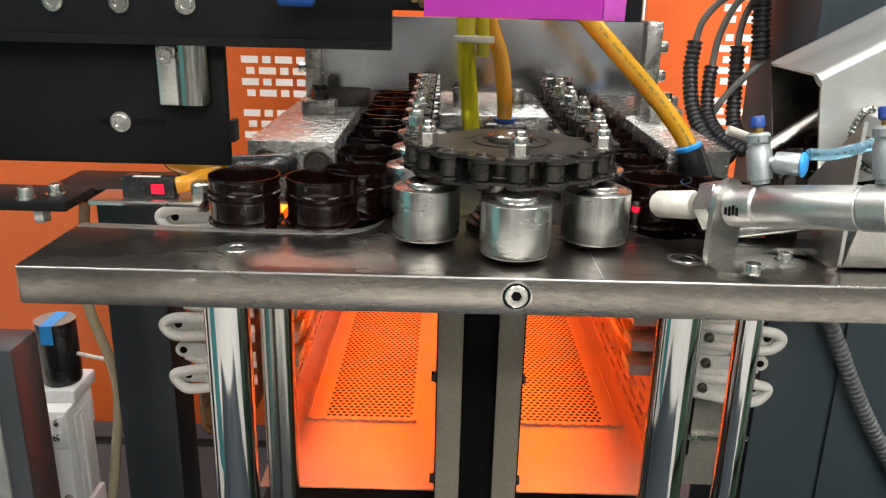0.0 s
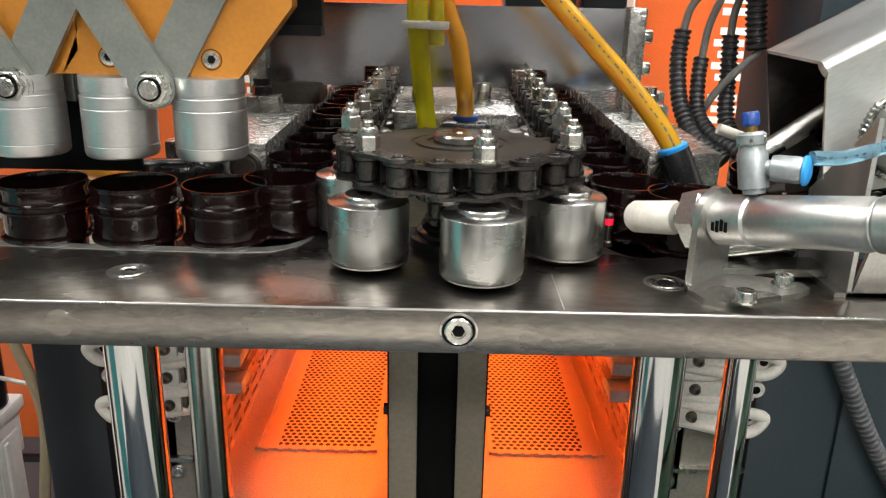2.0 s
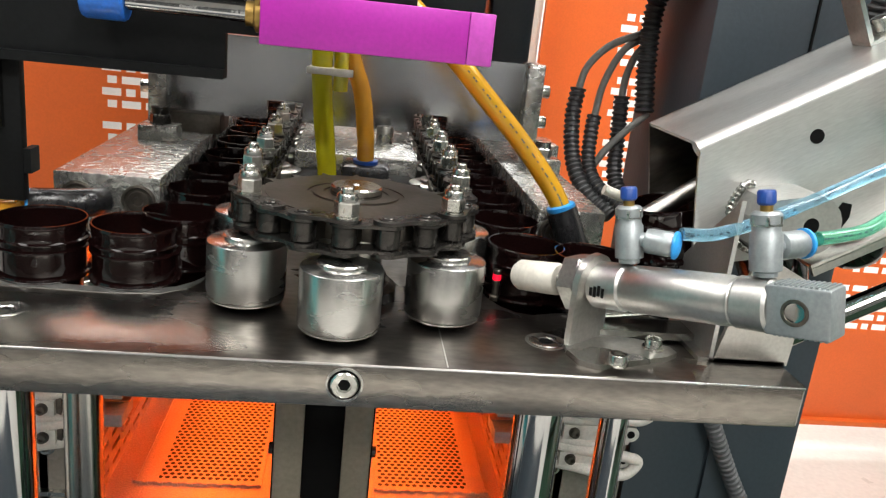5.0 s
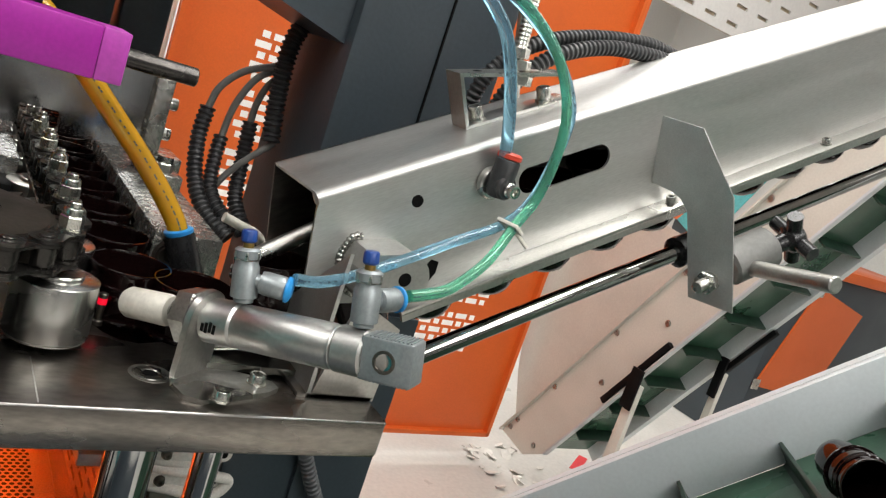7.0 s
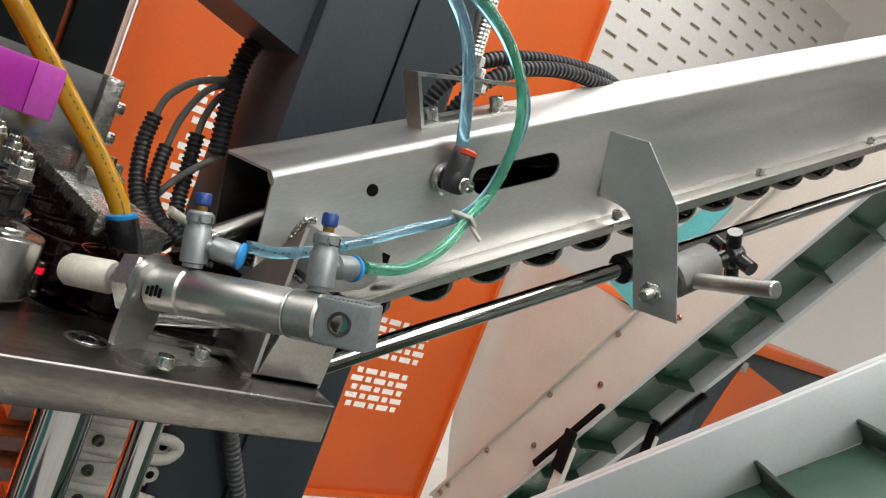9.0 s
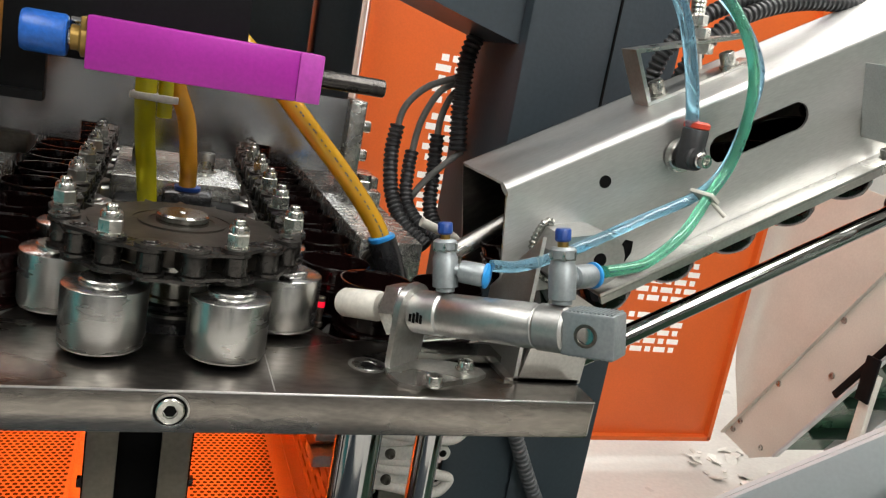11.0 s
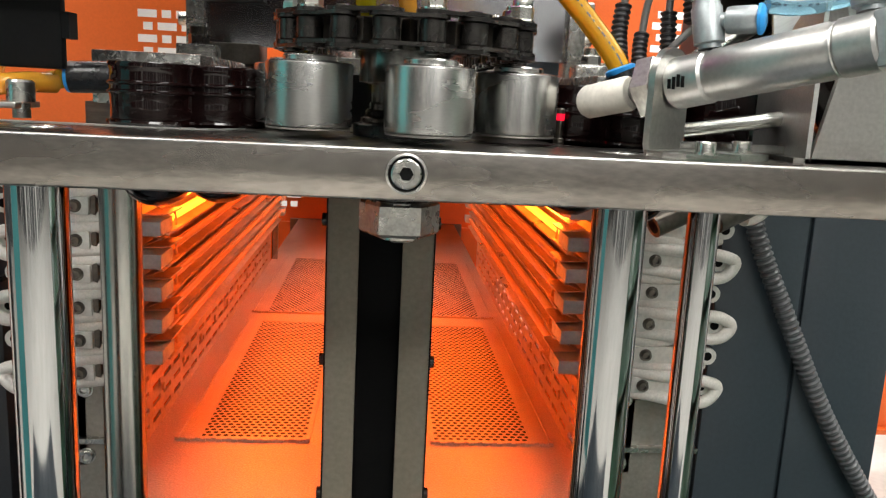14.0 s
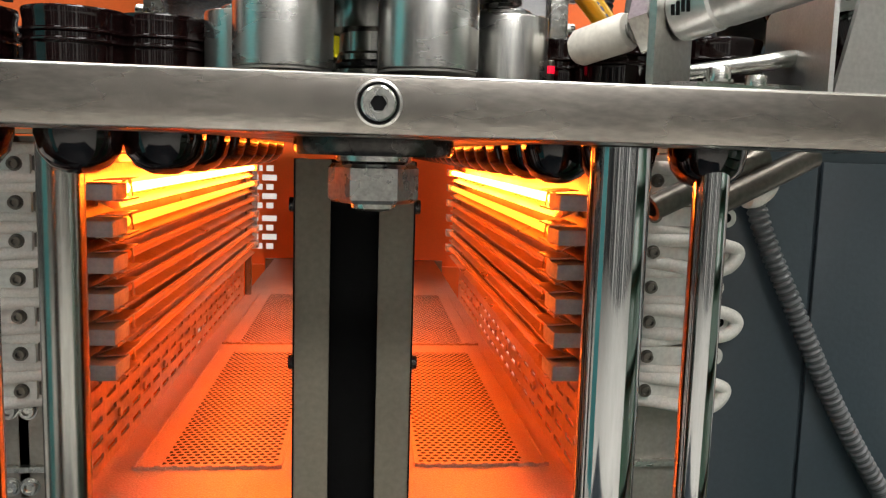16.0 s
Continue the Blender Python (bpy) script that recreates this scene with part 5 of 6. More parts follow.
def chute_fittings():
    # bracket with threaded rod on top of the chute
    k = thing("height_bracket", "folded stainless bracket with bolts and threaded rod", "bracket")
    k.matrix_basis = CHUTE @ Matrix.Translation((0.020, 0.022, 0.0))
    bm = B()
    box(bm, 0.168, 0.300, 0.028, 0.056, 0.0, 0.0035, 0.0008)
    part("foot", bm, BRUSHED, k)
    bm = B()
    box(bm, 0.168, 0.172, 0.028, 0.056, 0.0035, 0.054)
    part("riser", bm, BRUSHED, k)
    bm = B()
    upright(bm, [(0.168, 0.054), (0.300, 0.0255), (0.300, 0.0295), (0.168, 0.058)], 0.028, 0.056)
    part("top", bm, BRUSHED, k)
    for x in (0.190, 0.276):
        bm = B()
        cap_screw(bm, (x, 0.043, 0.0035), (0, 0, 1), 0.0078, 0.014)
        part("screw", bm, ZINC, k)
    bm = B()
    prof = [(0.0062 + 0.0009 * (i % 2), -0.02 + 0.0022 * i) for i in range(110)]
    lathe(bm, prof, Matrix.Translation((0.246, 0.043, 0.052)) @ pose(0, 0, 0, 0, 24, 0), 16)
    part("threaded_rod", bm, ZINC, k)
    for z in (-0.010, 0.003, -0.026):
        bm = B()
        hexagon(bm, (0.246, 0.043, 0.052 + z), (0.250, 0.043, 0.062 + z), 0.012)
        part("nut", bm, ZINC, k)
    bm = B()
    rod(bm, (0.265, 0.085, 0.0), (0.33, 0.095, 0.24), 0.006, 16)
    part("stay", bm, BRUSHED, k)
    bm = B()
    lathe(bm, [(0.005, 0), (0, 0.0005)], Matrix.Translation((0.196, 0.042, 0.0524)) @ pose(0, 0, 0, 0, 12, 0), 18, cap=False)
    part("hole", bm, DARK_FILL, k)

    # conduits lying on the chute
    for y, z, dx in ((0.128, 0.020, 0.0), (0.112, 0.006, 0.02)):
        bm = B()
        pts = [CHUTE @ Vector(p) for p in ((0.240 + dx, y + 0.03, -0.05), (0.262 + dx, y + 0.012, z - 0.005), (0.320 + dx, y, z + 0.026), (0.40 + dx, y, z + 0.022), (0.50, y, z - 0.006), (0.62, y + 0.01, z - 0.06), (0.9, y + 0.02, z - 0.10))]
        hose(bm, pts, 0.0095, 16, 8, ribs=0.0066, depth=0.0019)
        single("conduit", bm, RUBBER, "black corrugated conduit lying along the chute", "conduit", "chute conduits")

    # sheet paddle that guards the chute's adjuster
    p = thing("guard_paddle", "bent stainless steel sheet paddle bolted to the chute", "bracket")
    origin = Vector((0.629, 0.110, 1.331))
    ax = (Vector((0.680, 0.016, 1.270)) - origin).normalized()
    n = ax.cross(Vector((0.718, -0.007, 1.156)) - origin).normalized()
    ay = n.cross(ax)
    if ay.z > 0:
        ay, n = -ay, -n
    m = Matrix((ax, ay, n)).transposed().to_4x4()
    m.translation = origin
    outline = [(-0.003, 0.003), (0.0463, -0.025), (0.1214, -0.0003), (0.2134, 0.0839), (0.1707, 0.1118), (0.1002, 0.0483), (0.0842, 0.0445), (0.0717, 0.0471), (0.0522, 0.0563)]
    bm = B()
    prism(bm, outline, -0.0013, 0.0013, m)
    part("blade", bm, BEAM, p)
    bm = B()
    prism(bm, [(-0.003, 0.003), (0.0522, 0.0563), (0.0502, 0.0585), (-0.005, 0.0052)], 0.0, 0.026, m)
    part("flange", bm, BRUSHED, p)
    for q in ((0.1718, 0.093),):
        bm = B()
        at = m @ Vector((q[0], q[1] - 0.012, 0))
        out = -n if n.y > 0 else n
        hexagon(bm, at + out * 0.001, at + out * 0.012, 0.0130)
        lathe(bm, [(0.0065, 0.0)] + [(0.0062 + 0.0006 * (i % 2), 0.010 + 0.0012 * i) for i in range(18)] + [(0.005, 0.0325)], Matrix.Translation(at) @ basis(out), 18)
        part("bolt", bm, ZINC, p)

    # long polished guide bar with clamp, handle and star knob
    g = thing("guide_bar", "long polished round guide bar along the chute", "guide bar", at=(0, 0, 0))
    bm = B()
    rod(bm, (0.335, 0.085, 0.990), (1.60, 0.125, 1.640), 0.0098, 28)
    part("bar", bm, DARK_CHROME, g)
    d = Vector((1.265, 0.04, 0.65)).normalized()
    q = Vector((0.740, 0.098, 1.198))
    bm = B()
    lathe(bm, [(0.013, -0.022), (0.0185, -0.020), (0.0185, 0.016), (0.013, 0.018)], Matrix.Translation(q) @ basis(d), 24)
    part("collar", bm, BLACK_GLOSS, g)
    bm = B()
    lathe(bm, [(0.020, 0.030), (0.0235, 0.033), (0.0235, 0.086), (0.020, 0.089)], Matrix.Translation((0.698, 0.030, 1.180)) @ basis((0.068, -0.012, 0.052)), 36)
    part("clamp_body", bm, surface_grey, g)
    bm = B()
    rod(bm, (0.738, 0.012, 1.205), (0.716, -0.102, 1.2245), 0.0090, 24, 0.0015)
    part("handle", bm, BRUSHED, g)
    bm = B()
    kn = Matrix.Translation((0.779, 0.006, 1.246)) @ basis((0.60, -0.2, 0.5))
    lathe(bm, [(0.010, -0.030), (0.010, -0.004), (0.016, 0.0), (0.016, 0.012), (0.012, 0.016), (0, 0.017)], kn, 24)
    for i in range(4):
        a = math.pi / 2 * i + 0.4
        tip = kn @ Vector((0.032 * math.cos(a), 0.032 * math.sin(a), 0.007))
        mid = kn @ Vector((0.008 * math.cos(a), 0.008 * math.sin(a), 0.007))
        hose(bm, [mid, mid.lerp(tip, 0.5), tip], 0.0085, 12, 4)
    part("star_knob", bm, BLACK_GLOSS, g, "black four lobed plastic knob")

    # air hoses of the cylinder, tied together
    blue = [(0.236, 0.031, 1.1035), (0.262, 0.035, 1.104), (0.300, 0.046, 1.113), (0.335, 0.055, 1.126), (0.388, 0.060, 1.153), (0.440, 0.065, 1.179), (0.463, 0.065, 1.208), (0.473, 0.065, 1.252), (0.477, 0.070, 1.297), (0.455, 0.080, 1.335), (0.419, 0.090, 1.363), (0.36, 0.11, 1.39), (0.28, 0.14, 1.42)]
    green = [(0.309, -0.019, 1.1200), (0.330, -0.010, 1.121), (0.362, 0.004, 1.126), (0.409, 0.030, 1.148), (0.442, 0.050, 1.183), (0.461, 0.056, 1.213), (0.467, 0.057, 1.258), (0.463, 0.062, 1.300), (0.442, 0.073, 1.341), (0.409, 0.088, 1.370), (0.35, 0.11, 1.40), (0.27, 0.14, 1.43)]
    drop = [(0.4365, 0.087, 1.226), (0.420, 0.086, 1.280), (0.396, 0.088, 1.335), (0.367, 0.095, 1.366), (0.31, 0.11, 1.40)]
    for pts, mat, lab in ((blue, TUBE_BLUE, "clear blue polyurethane air hose with printed line"), (green, TUBE_GREEN, "clear green polyurethane air hose with printed line"), (drop, TUBE_BLUE, "clear blue polyurethane air hose with printed line")):
        h = thing("air_hose", lab, "hose", "air hoses")
        bm = B()
        hose(bm, pts, 0.0050 if mat is not TUBE_BLUE or pts is blue else 0.0062, 14, 8)
        part("hose", bm, mat, h)
        bm = B()
        printed(bm, pts, 0.0050 if pts is not drop else 0.0062, 60, 0.0026)
        tagged(part("print", bm, PRINT, h), kind="stuff")
    bm = B()
    at = Vector((0.440, 0.054, 1.1805))
    box(bm, -0.013, 0.013, -0.007, 0.007, -0.002, 0.002, 0.001, m=Matrix.Translation(at) @ basis((0.45, 0.1, 0.8)))
    rod(bm, at + Vector((0.004, -0.008, -0.004)), at + Vector((0.016, -0.014, -0.014)), 0.002, 8)
    single("cable_tie", bm, NYLON, "white cable tie round blue and green hoses", "cable tie")


# ---------------------------------------------------------------- conveyors beyond the chute
def conveyors():
    # pale elevator conveyor, rising towards the machine's side: local x runs up it, local y out of its underside, local z across it
    c = thing("elevator_conveyor", "pale sheet metal elevator conveyor with green cleated belt", "conveyor", "conveyors")
    c.matrix_basis = Matrix(((0, 0, 1, 2.05), (-0.520, -0.854, 0, 1.512), (0.854, -0.520, 0, 0.120), (0, 0, 0, 1)))
    bm = B()
    prism(bm, [(-0.08, -0.14), (2.5, -0.14), (2.5, 0.062), (0.10, 0.062), (-0.02, 0.0)], 0.0, 0.004)
    part("side_sheet", bm, PALE, c)
    bm = B()
    box(bm, -0.08, 2.5, -0.146, -0.138, -0.016, 0.0, 0.001)
    part("upper_flange", bm, PALE, c)
    bm = B()
    box(bm, 0.10, 2.5, 0.058, 0.066, -0.022, 0.0, 0.001)
    part("lower_lip", bm, RAIL_WHITE, c)
    bm = B()
    box(bm, 0.12, 2.5, 0.040, 0.048, 0.006, 0.196)
    part("belt", bm, BELT, c)
    bm = B()
    box(bm, 0.12, 2.5, -0.10, 0.100, 0.198, 0.204)
    box(bm, 0.12, 2.5, 0.094, 0.100, 0.204, 0.226)
    part("far_side_sheet", bm, RAIL_WHITE, c)
    tick = None
    for q in range(13):
        m = Matrix.Translation((0.26 + 0.18 * q, 0, 0))
        if tick is None:
            bm = B()
            box(bm, -0.003, 0.003, 0.048, 0.092, 0.010, 0.200, 0.001)
            tick = part("flight", bm, FLIGHT, c, "", m)
        else:
            part("flight", tick.data, None, c, "", m)
    bm = B()
    prism(bm, [(0.0, -0.147), (1.04, -0.147), (0.80, -0.66), (0.42, -0.66), (0.10, -0.30)], 0.010, 0.014)
    part("hopper_side", bm, PALE, c, "pale beige hopper side sheet")
    for x, z in ((-0.03, -0.125), (0.02, -0.128), (0.257, -0.128), (0.606, -0.128), (0.945, -0.128), (1.30, -0.128), (0.46, -0.02), (0.80, -0.03), (1.15, -0.03), (0.05, 0.0)):
        bm = B()
        cap_screw(bm, (x, z, 0.0), (0, 0, -1), 0.009, 0.006)
        part("screw", bm, ZINC, c)
    bm = B()
    box(bm, 0.44, 0.78, 0.030, 0.052, -0.020, -0.001, 0.002)
    part("stay_bar", bm, BLACK, c, "dark steel slotted stay bar")
    bm = B()
    box(bm, 0.78, 1.00, 0.104, 0.122, 0.205, 0.225, 0.002)
    part("stay_bar", bm, BLACK, c)
    for x, y, w, mat in ((2.028, 1.120, 0.020, PALE), (2.262, 1.005, 0.013, PALE)):
        bm = B()
        top = 0.60 if x < 2.1 else 0.72
        box(bm, x - 0.016, x + 0.004, y - w, y + w, 0.0, top, 0.002)
        part("prop", bm, mat, c, "", c.matrix_basis.inverted())
        bm = B()
        box(bm, x - 0.024, x - 0.014, y - w * 0.8, y + w * 1.6, top - 0.09, top + 0.05, 0.002)
        part("prop_clamp", bm, BLACK, c, "", c.matrix_basis.inverted())
    # paper and plastic scraps swept under the conveyor
    rng = random.Random(5)
    bm = B()
    for k in range(26):
        q = Matrix.Translation((2.02 + rng.uniform(-0.09, 0.22), 1.56 + rng.uniform(-0.12, 0.20), 0.008)) @ pose(0, 0, 0, rng.uniform(-25, 25), rng.uniform(-25, 25), rng.uniform(0, 360))
        w = rng.uniform(0.010, 0.036)
        prism(bm, [(-w, -w * 0.4), (w * 0.3, -w * 0.7), (w, w * 0.1), (w * 0.2, w * 0.6), (-w * 0.6, w * 0.5)], 0, 0.002, q)
    single("floor_scraps", bm, SLEEVE, "white paper and plastic scraps on the pale floor", "scraps", kind="stuff")
    # red tape on the floor by the conveyor's foot
    bm = B()
    box(bm, -0.09, 0.09, -0.02, 0.02, 0.001, 0.003, m=pose(2.50, 1.64, 0, 0, 0, 35))
    single("floor_tape", bm, PINK, "strip of red tape on the pale floor", "tape")
    # slate cabinet with orange sides behind the elevator
    f = thing("control_cabinet", "slate grey cabinet with orange side panel", "cabinet", at=(3.85, 1.9, 0))
    bm = B()
    box(bm, 0, 1.6, 0, 0.9, 0, 1.02, 0.01)
    part("body", bm, SLATE, f)
    bm = B()
    upright(bm, [(0.02, 0.35), (0.55, 0.30), (0.75, 0.85), (0.25, 0.95)], -0.012, 0.0)
    part("side_panel", bm, ORANGE, f)
    bm = B()
    box(bm, -0.05, 1.65, -0.05, 0.95, 1.02, 1.08, 0.01)
    part("lid", bm, ORANGE, f)
    for x, z in ((0.02, 0.36), (0.25, 0.93)):
        bm = B()
        box(bm, x - 0.03, x + 0.03, -0.02, -0.012, z - 0.03, z + 0.03, 0.004)
        part("hinge", bm, ZINC, f)

    # near feed conveyor: white side rail, green belt with dark flights
    d = Vector((0.298, -0.247, 0.378)).normalized()
    s = Vector((-0.247, -0.298, 0)).normalized()
    s = (-s if s.y > 0 else s)
    n = d.cross(s).normalized()
    if n.z < 0:
        n = -n
    m = Matrix((d, s, n)).transposed().to_4x4()
    m.translation = (0.862, 0.29, 0.748)
    c = thing("feed_conveyor", "white railed feed conveyor with green belt and dark flights", "conveyor", "conveyors")
    c.matrix_basis = m
    bm = B()
    box(bm, -0.7, 1.2, -0.014, 0.0, -0.10, 0.0, 0.002)
    part("side_rail", bm, RAIL_WHITE, c)
    bm = B()
    box(bm, -0.7, 1.2, -0.03, -0.014, -0.006, 0.0)
    part("rail_lip", bm, RAIL_WHITE, c)
    bm = B()
    box(bm, -0.7, 1.2, 0.0, 0.62, -0.112, -0.100)
    part("belt", bm, BELT, c)
    bm = B()
    box(bm, -0.7, 1.2, 0.0, 0.62, -0.212, -0.200)
    part("return_belt", bm, BELT, c)
    for x in (-0.7, 1.2):
        bm = B()
        rod(bm, (x, 0.0, -0.156), (x, 0.62, -0.156), 0.0555, 32)
        part("drum", bm, BELT, c)
    flights = []
    for i in range(26):
        if not flights:
            bm = B()
            box(bm, -0.003, 0.003, 0.002, 0.60, 0.004, 0.036, 0.001)
            prism(bm, [(-0.010, 0.0), (0.010, 0.0), (0.004, 0.004), (0.003, 0.012), (-0.003, 0.012), (-0.004, 0.004)], 0.002, 0.60, Matrix(((1, 0, 0, 0), (0, 0, 1, 0), (0, 1, 0, 0), (0, 0, 0, 1))))
            flights.append(part("flight", bm, FLIGHT, c))
        else:
            flights.append(part("flight", flights[0].data, None, c))
    return m, flights


def wall_panel():
    """Pale cable tray sheet with oblong slots, high on the far side."""
    t = thing("slotted_sheet", "white sheet with rows of oblong slots over an orange header", "panel", at=(1.3, 2.6, 2.07))
    rows = []
    for j in range(11):
        rows.append((0.045 + 0.10 * j, 0.065 + 0.10 * j, [(0.08 + 0.185 * i + 0.03 * (j % 2), 0.172 + 0.185 * i + 0.03 * (j % 2)) for i in range(18)]))
    bm = B()
    holed_sheet(bm, 3.6, 1.2, rows, 0.012, pose(0, 0, 0, 90, 0, 0))
    part("sheet", bm, WALL, t)
    bm = B()
    box(bm, 0, 3.6, 0.002, 0.012, 0, 1.2)
    part("backing", bm, surface_sand, t)
    bm = B()
    box(bm, -0.3, 1.55, -0.02, -0.002, -0.66, -0.002, 0.002)
    part("header_panel", bm, ORANGE, t, "orange painted header panel")
    for x in (0.05, 3.5):
        bm = B()
        box(bm, x, x + 0.05, 0.013, 0.06, -2.07, 1.2)
        part("post", bm, PALE, t)
    bm = B()
    prism(bm, [(1.035, -0.150), (1.01, -0.300), (1.10, -0.290), (1.43, -0.258), (1.48, -0.194), (1.10, -0.165)], -0.004, -0.001)
    single("cyan_label", bm, CYAN, "cyan plastic sheet on the elevator conveyor", "sheet", m=Matrix(((0, 0, 1, 2.05), (-0.520, -0.854, 0, 1.512), (0.854, -0.520, 0, 0.120), (0, 0, 0, 1))))
    # cyan guard curtain standing beside the viewer, mirrored in the chrome
    b = thing("guard_curtain", "cyan plastic guard curtain on a pale steel frame", "curtain", at=(-0.86, -0.66, 0))
    way = math.degrees(math.atan2(0.74, -0.48))
    for i in range(2, 6):
        bm = B()
        box(bm, 0.11 * i + 0.002, 0.11 * i + 0.112, -0.004 * (i % 2), 0.004 - 0.004 * (i % 2), 0.16, 1.60, m=pose(0, 0, 0, 0, 0, way))
        part("strip", bm, CYAN, b)
    bm = B()
    box(bm, 0.20, 0.68, -0.015, 0.02, 1.60, 1.64, 0.003, m=pose(0, 0, 0, 0, 0, way))
    part("head_rail", bm, PALE, b)
    for x in (0.198, 0.664):
        bm = B()
        box(bm, x, x + 0.02, -0.012, 0.015, 0.0, 1.64, 0.002, m=pose(0, 0, 0, 0, 0, way))
        part("post", bm, PALE, b)


surface_sand = surface("sandy_slot_edge", (0.50, 0.42, 0.30), 0.6, 0.0, 0.2, 8)


# ---------------------------------------------------------------- left side: valve unit, box, sensor
def left_side():
    v = thing("filter_unit", "white air filter unit with black bowl and blue tape", "filter", at=(-0.66, 0.44, 0.0))
    bm = B()
    lathe(bm, [(0.027, 0.640), (0.029, 0.645), (0.029, 0.735), (0.027, 0.740), (0, 0.740)], Matrix.Translation((0.02, 0.04, 0)), 40)
    part("black_bowl", bm, BLACK_GLOSS, v)
    bm = B()
    lathe(bm, [(0.0280, 0.7402), (0.0292, 0.7408), (0, 0.7412)], Matrix.Translation((0.02, 0.04, 0)), 40, cap=False)
    part("bowl_top", bm, PANEL_GREY, v)
    bm = B()
    box(bm, 0.011, 0.029, 0.010, 0.066, 0.7413, 0.7420)
    box(bm, 0.011, 0.029, 0.0085, 0.0105, 0.712, 0.7420)
    part("blue_tape", bm, BLUE_RING, v, "strip of light blue tape")
    bm = B()
    box(bm, -0.022, 0.052, 0.005, 0.08, 0.618, 0.640, 0.004)
    part("bowl_collar", bm, FILTER_WHITE, v)
    bm = B()
    box(bm, -0.050, 0.048, -0.02, 0.07, 0.555, 0.618, 0.003)
    part("valve_block", bm, FILTER_WHITE, v)
    bm = B()
    box(bm, -0.048, 0.045, -0.015, 0.065, 0.440, 0.555, 0.003)
    part("regulator_block", bm, FILTER_WHITE, v)
    for x in (-0.040, 0.036):
        bm = B()
        box(bm, x, x + 0.008, -0.024, -0.0205, 0.560, 0.612, 0.001)
        part("clip", bm, FILTER_WHITE, v)
    bm = B()
    box(bm, 0.0485, 0.051, 0.0, 0.055, 0.450, 0.600, 0.002)
    box(bm, 0.0515, 0.056, 0.012, 0.022, 0.455, 0.595, 0.001)
    part("side_flange", bm, FILTER_WHITE, v)
    bm = B()
    box(bm, -0.05, 0.052, -0.018, 0.068, 0.0, 0.440, 0.003)
    part("stand", bm, FILTER_WHITE, v)
    bm = B()
    lathe(bm, [(0.016, 0), (0.016, 0.004), (0.010, 0.006), (0.010, 0.016), (0.006, 0.018)], Matrix.Translation((-0.01, -0.02, 0.520)) @ basis((0, -1, 0)), 24)
    for x, z in ((0.034, 0.600), (0.036, 0.470), (0.03, 0.575)):
        cap_screw(bm, (x, -0.02, z), (0, -1, 0), 0.005, 0.004)
    part("port", bm, ZINC, v)
    bm = B()
    box(bm, -0.038, 0.022, -0.021, -0.019, 0.495, 0.548)
    part("port_plate", bm, BLACK, v)
    bm = B()
    lathe(bm, [(0.012, 0.618), (0.012, 0.634), (0.009, 0.640), (0.006, 0.648), (0, 0.650)], Matrix.Translation((-0.025, 0.0, 0)), 20)
    part("gauge_glass", bm, TUBE_CLEAR, v)
    bm = B()
    hose(bm, [(0.052, 0.03, 0.690), (0.09, 0.03, 0.682), (0.13, 0.04, 0.672)], 0.003, 10, 6)
    part("lead", bm, NYLON, v)
    f = thing("side_cabinet", "dark grey painted steel cabinet corner", "cabinet", at=(-0.92, 0.14, 0.0))
    bm = B()
    box(bm, 0, 0.408, 0, 0.06, 0, 0.855, 0.008)
    part("body", bm, SLATE_DARK, f)
    bm = B()
    box(bm, 0.02, 0.385, -0.004, 0.0, 0.05, 0.83)
    part("door", bm, surface_grey, f)
    bm = B()
    hose(bm, [(-0.52, 0.5, 0.06), (-0.56, 0.45, 0.10), (-0.62, 0.40, 0.05)], 0.03, 14, 6)
    single("white_bundle", bm, SLEEVE, "white wrapped hose bundle on the floor", "hose")
    bm = B()
    rod(bm, (-1.6, 1.24, 0.032), (-0.45, 1.24, 0.032), 0.03, 20)
    single("floor_pipe", bm, BLACK, "black pipe in front of the orange door", "pipe")

    # fixed black plate with a steel bracket, behind the outfeed row
    b = thing("mounting_plate", "matt black steel mounting plate with slotted screw holes", "plate", at=(0, 0.215, 0))
    bm = B()
    box(bm, -0.85, -0.290, 0.0, 0.012, 1.040, 1.172, 0.003)
    part("plate", bm, BLACK, b)
    bm = B()
    box(bm, -0.425, -0.355, -0.0006, 0.0, 1.0815, 1.0885)
    part("slot", bm, DARK_FILL, b)
    bm = B()
    cap_screw(bm, (-0.402, 0, 1.085), (0, -1, 0), 0.0085, 0.006)
    part("screw", bm, ZINC, b)
    k = part("steel_bracket", box(B(), -0.355, -0.335, -0.014, 0.0, 1.105, 1.165, 0.002), BRUSHED, b)
    bm = B()
    lathe(bm, [(0.018, 1.106), (0.018, 1.166)], Matrix.Translation((-0.322, -0.002, 0)), 28)
    part("roller", bm, OLD_CHROME, k)
    bm = B()
    cap_screw(bm, (-0.345, -0.014, 1.155), (0, -1, 0), 0.0075, 0.006)
    part("screw", bm, ZINC, k)
    bm = B()
    box(bm, -0.290, -0.284, 0.0, 0.02, 1.066, 1.088)
    part("stop_pad", bm, BLACK, b)
    # sensor on its shelf
    s = thing("optical_sensor", "small black optical sensor glowing red on a steel shelf", "sensor", at=(-0.365, 0.185, 1.012))
    bm = B()
    box(bm, -0.060, 0.055, -0.018, 0.03, -0.005, 0.0, 0.0008)
    part("shelf", bm, BRUSHED, s)
    bm = B()
    box(bm, -0.030, 0.024, -0.004, 0.018, 0.0, 0.022, 0.002)
    part("housing", bm, BLACK_GLOSS, s)
    bm = B()
    box(bm, 0.001, 0.014, -0.0050, -0.0041, 0.005, 0.015)
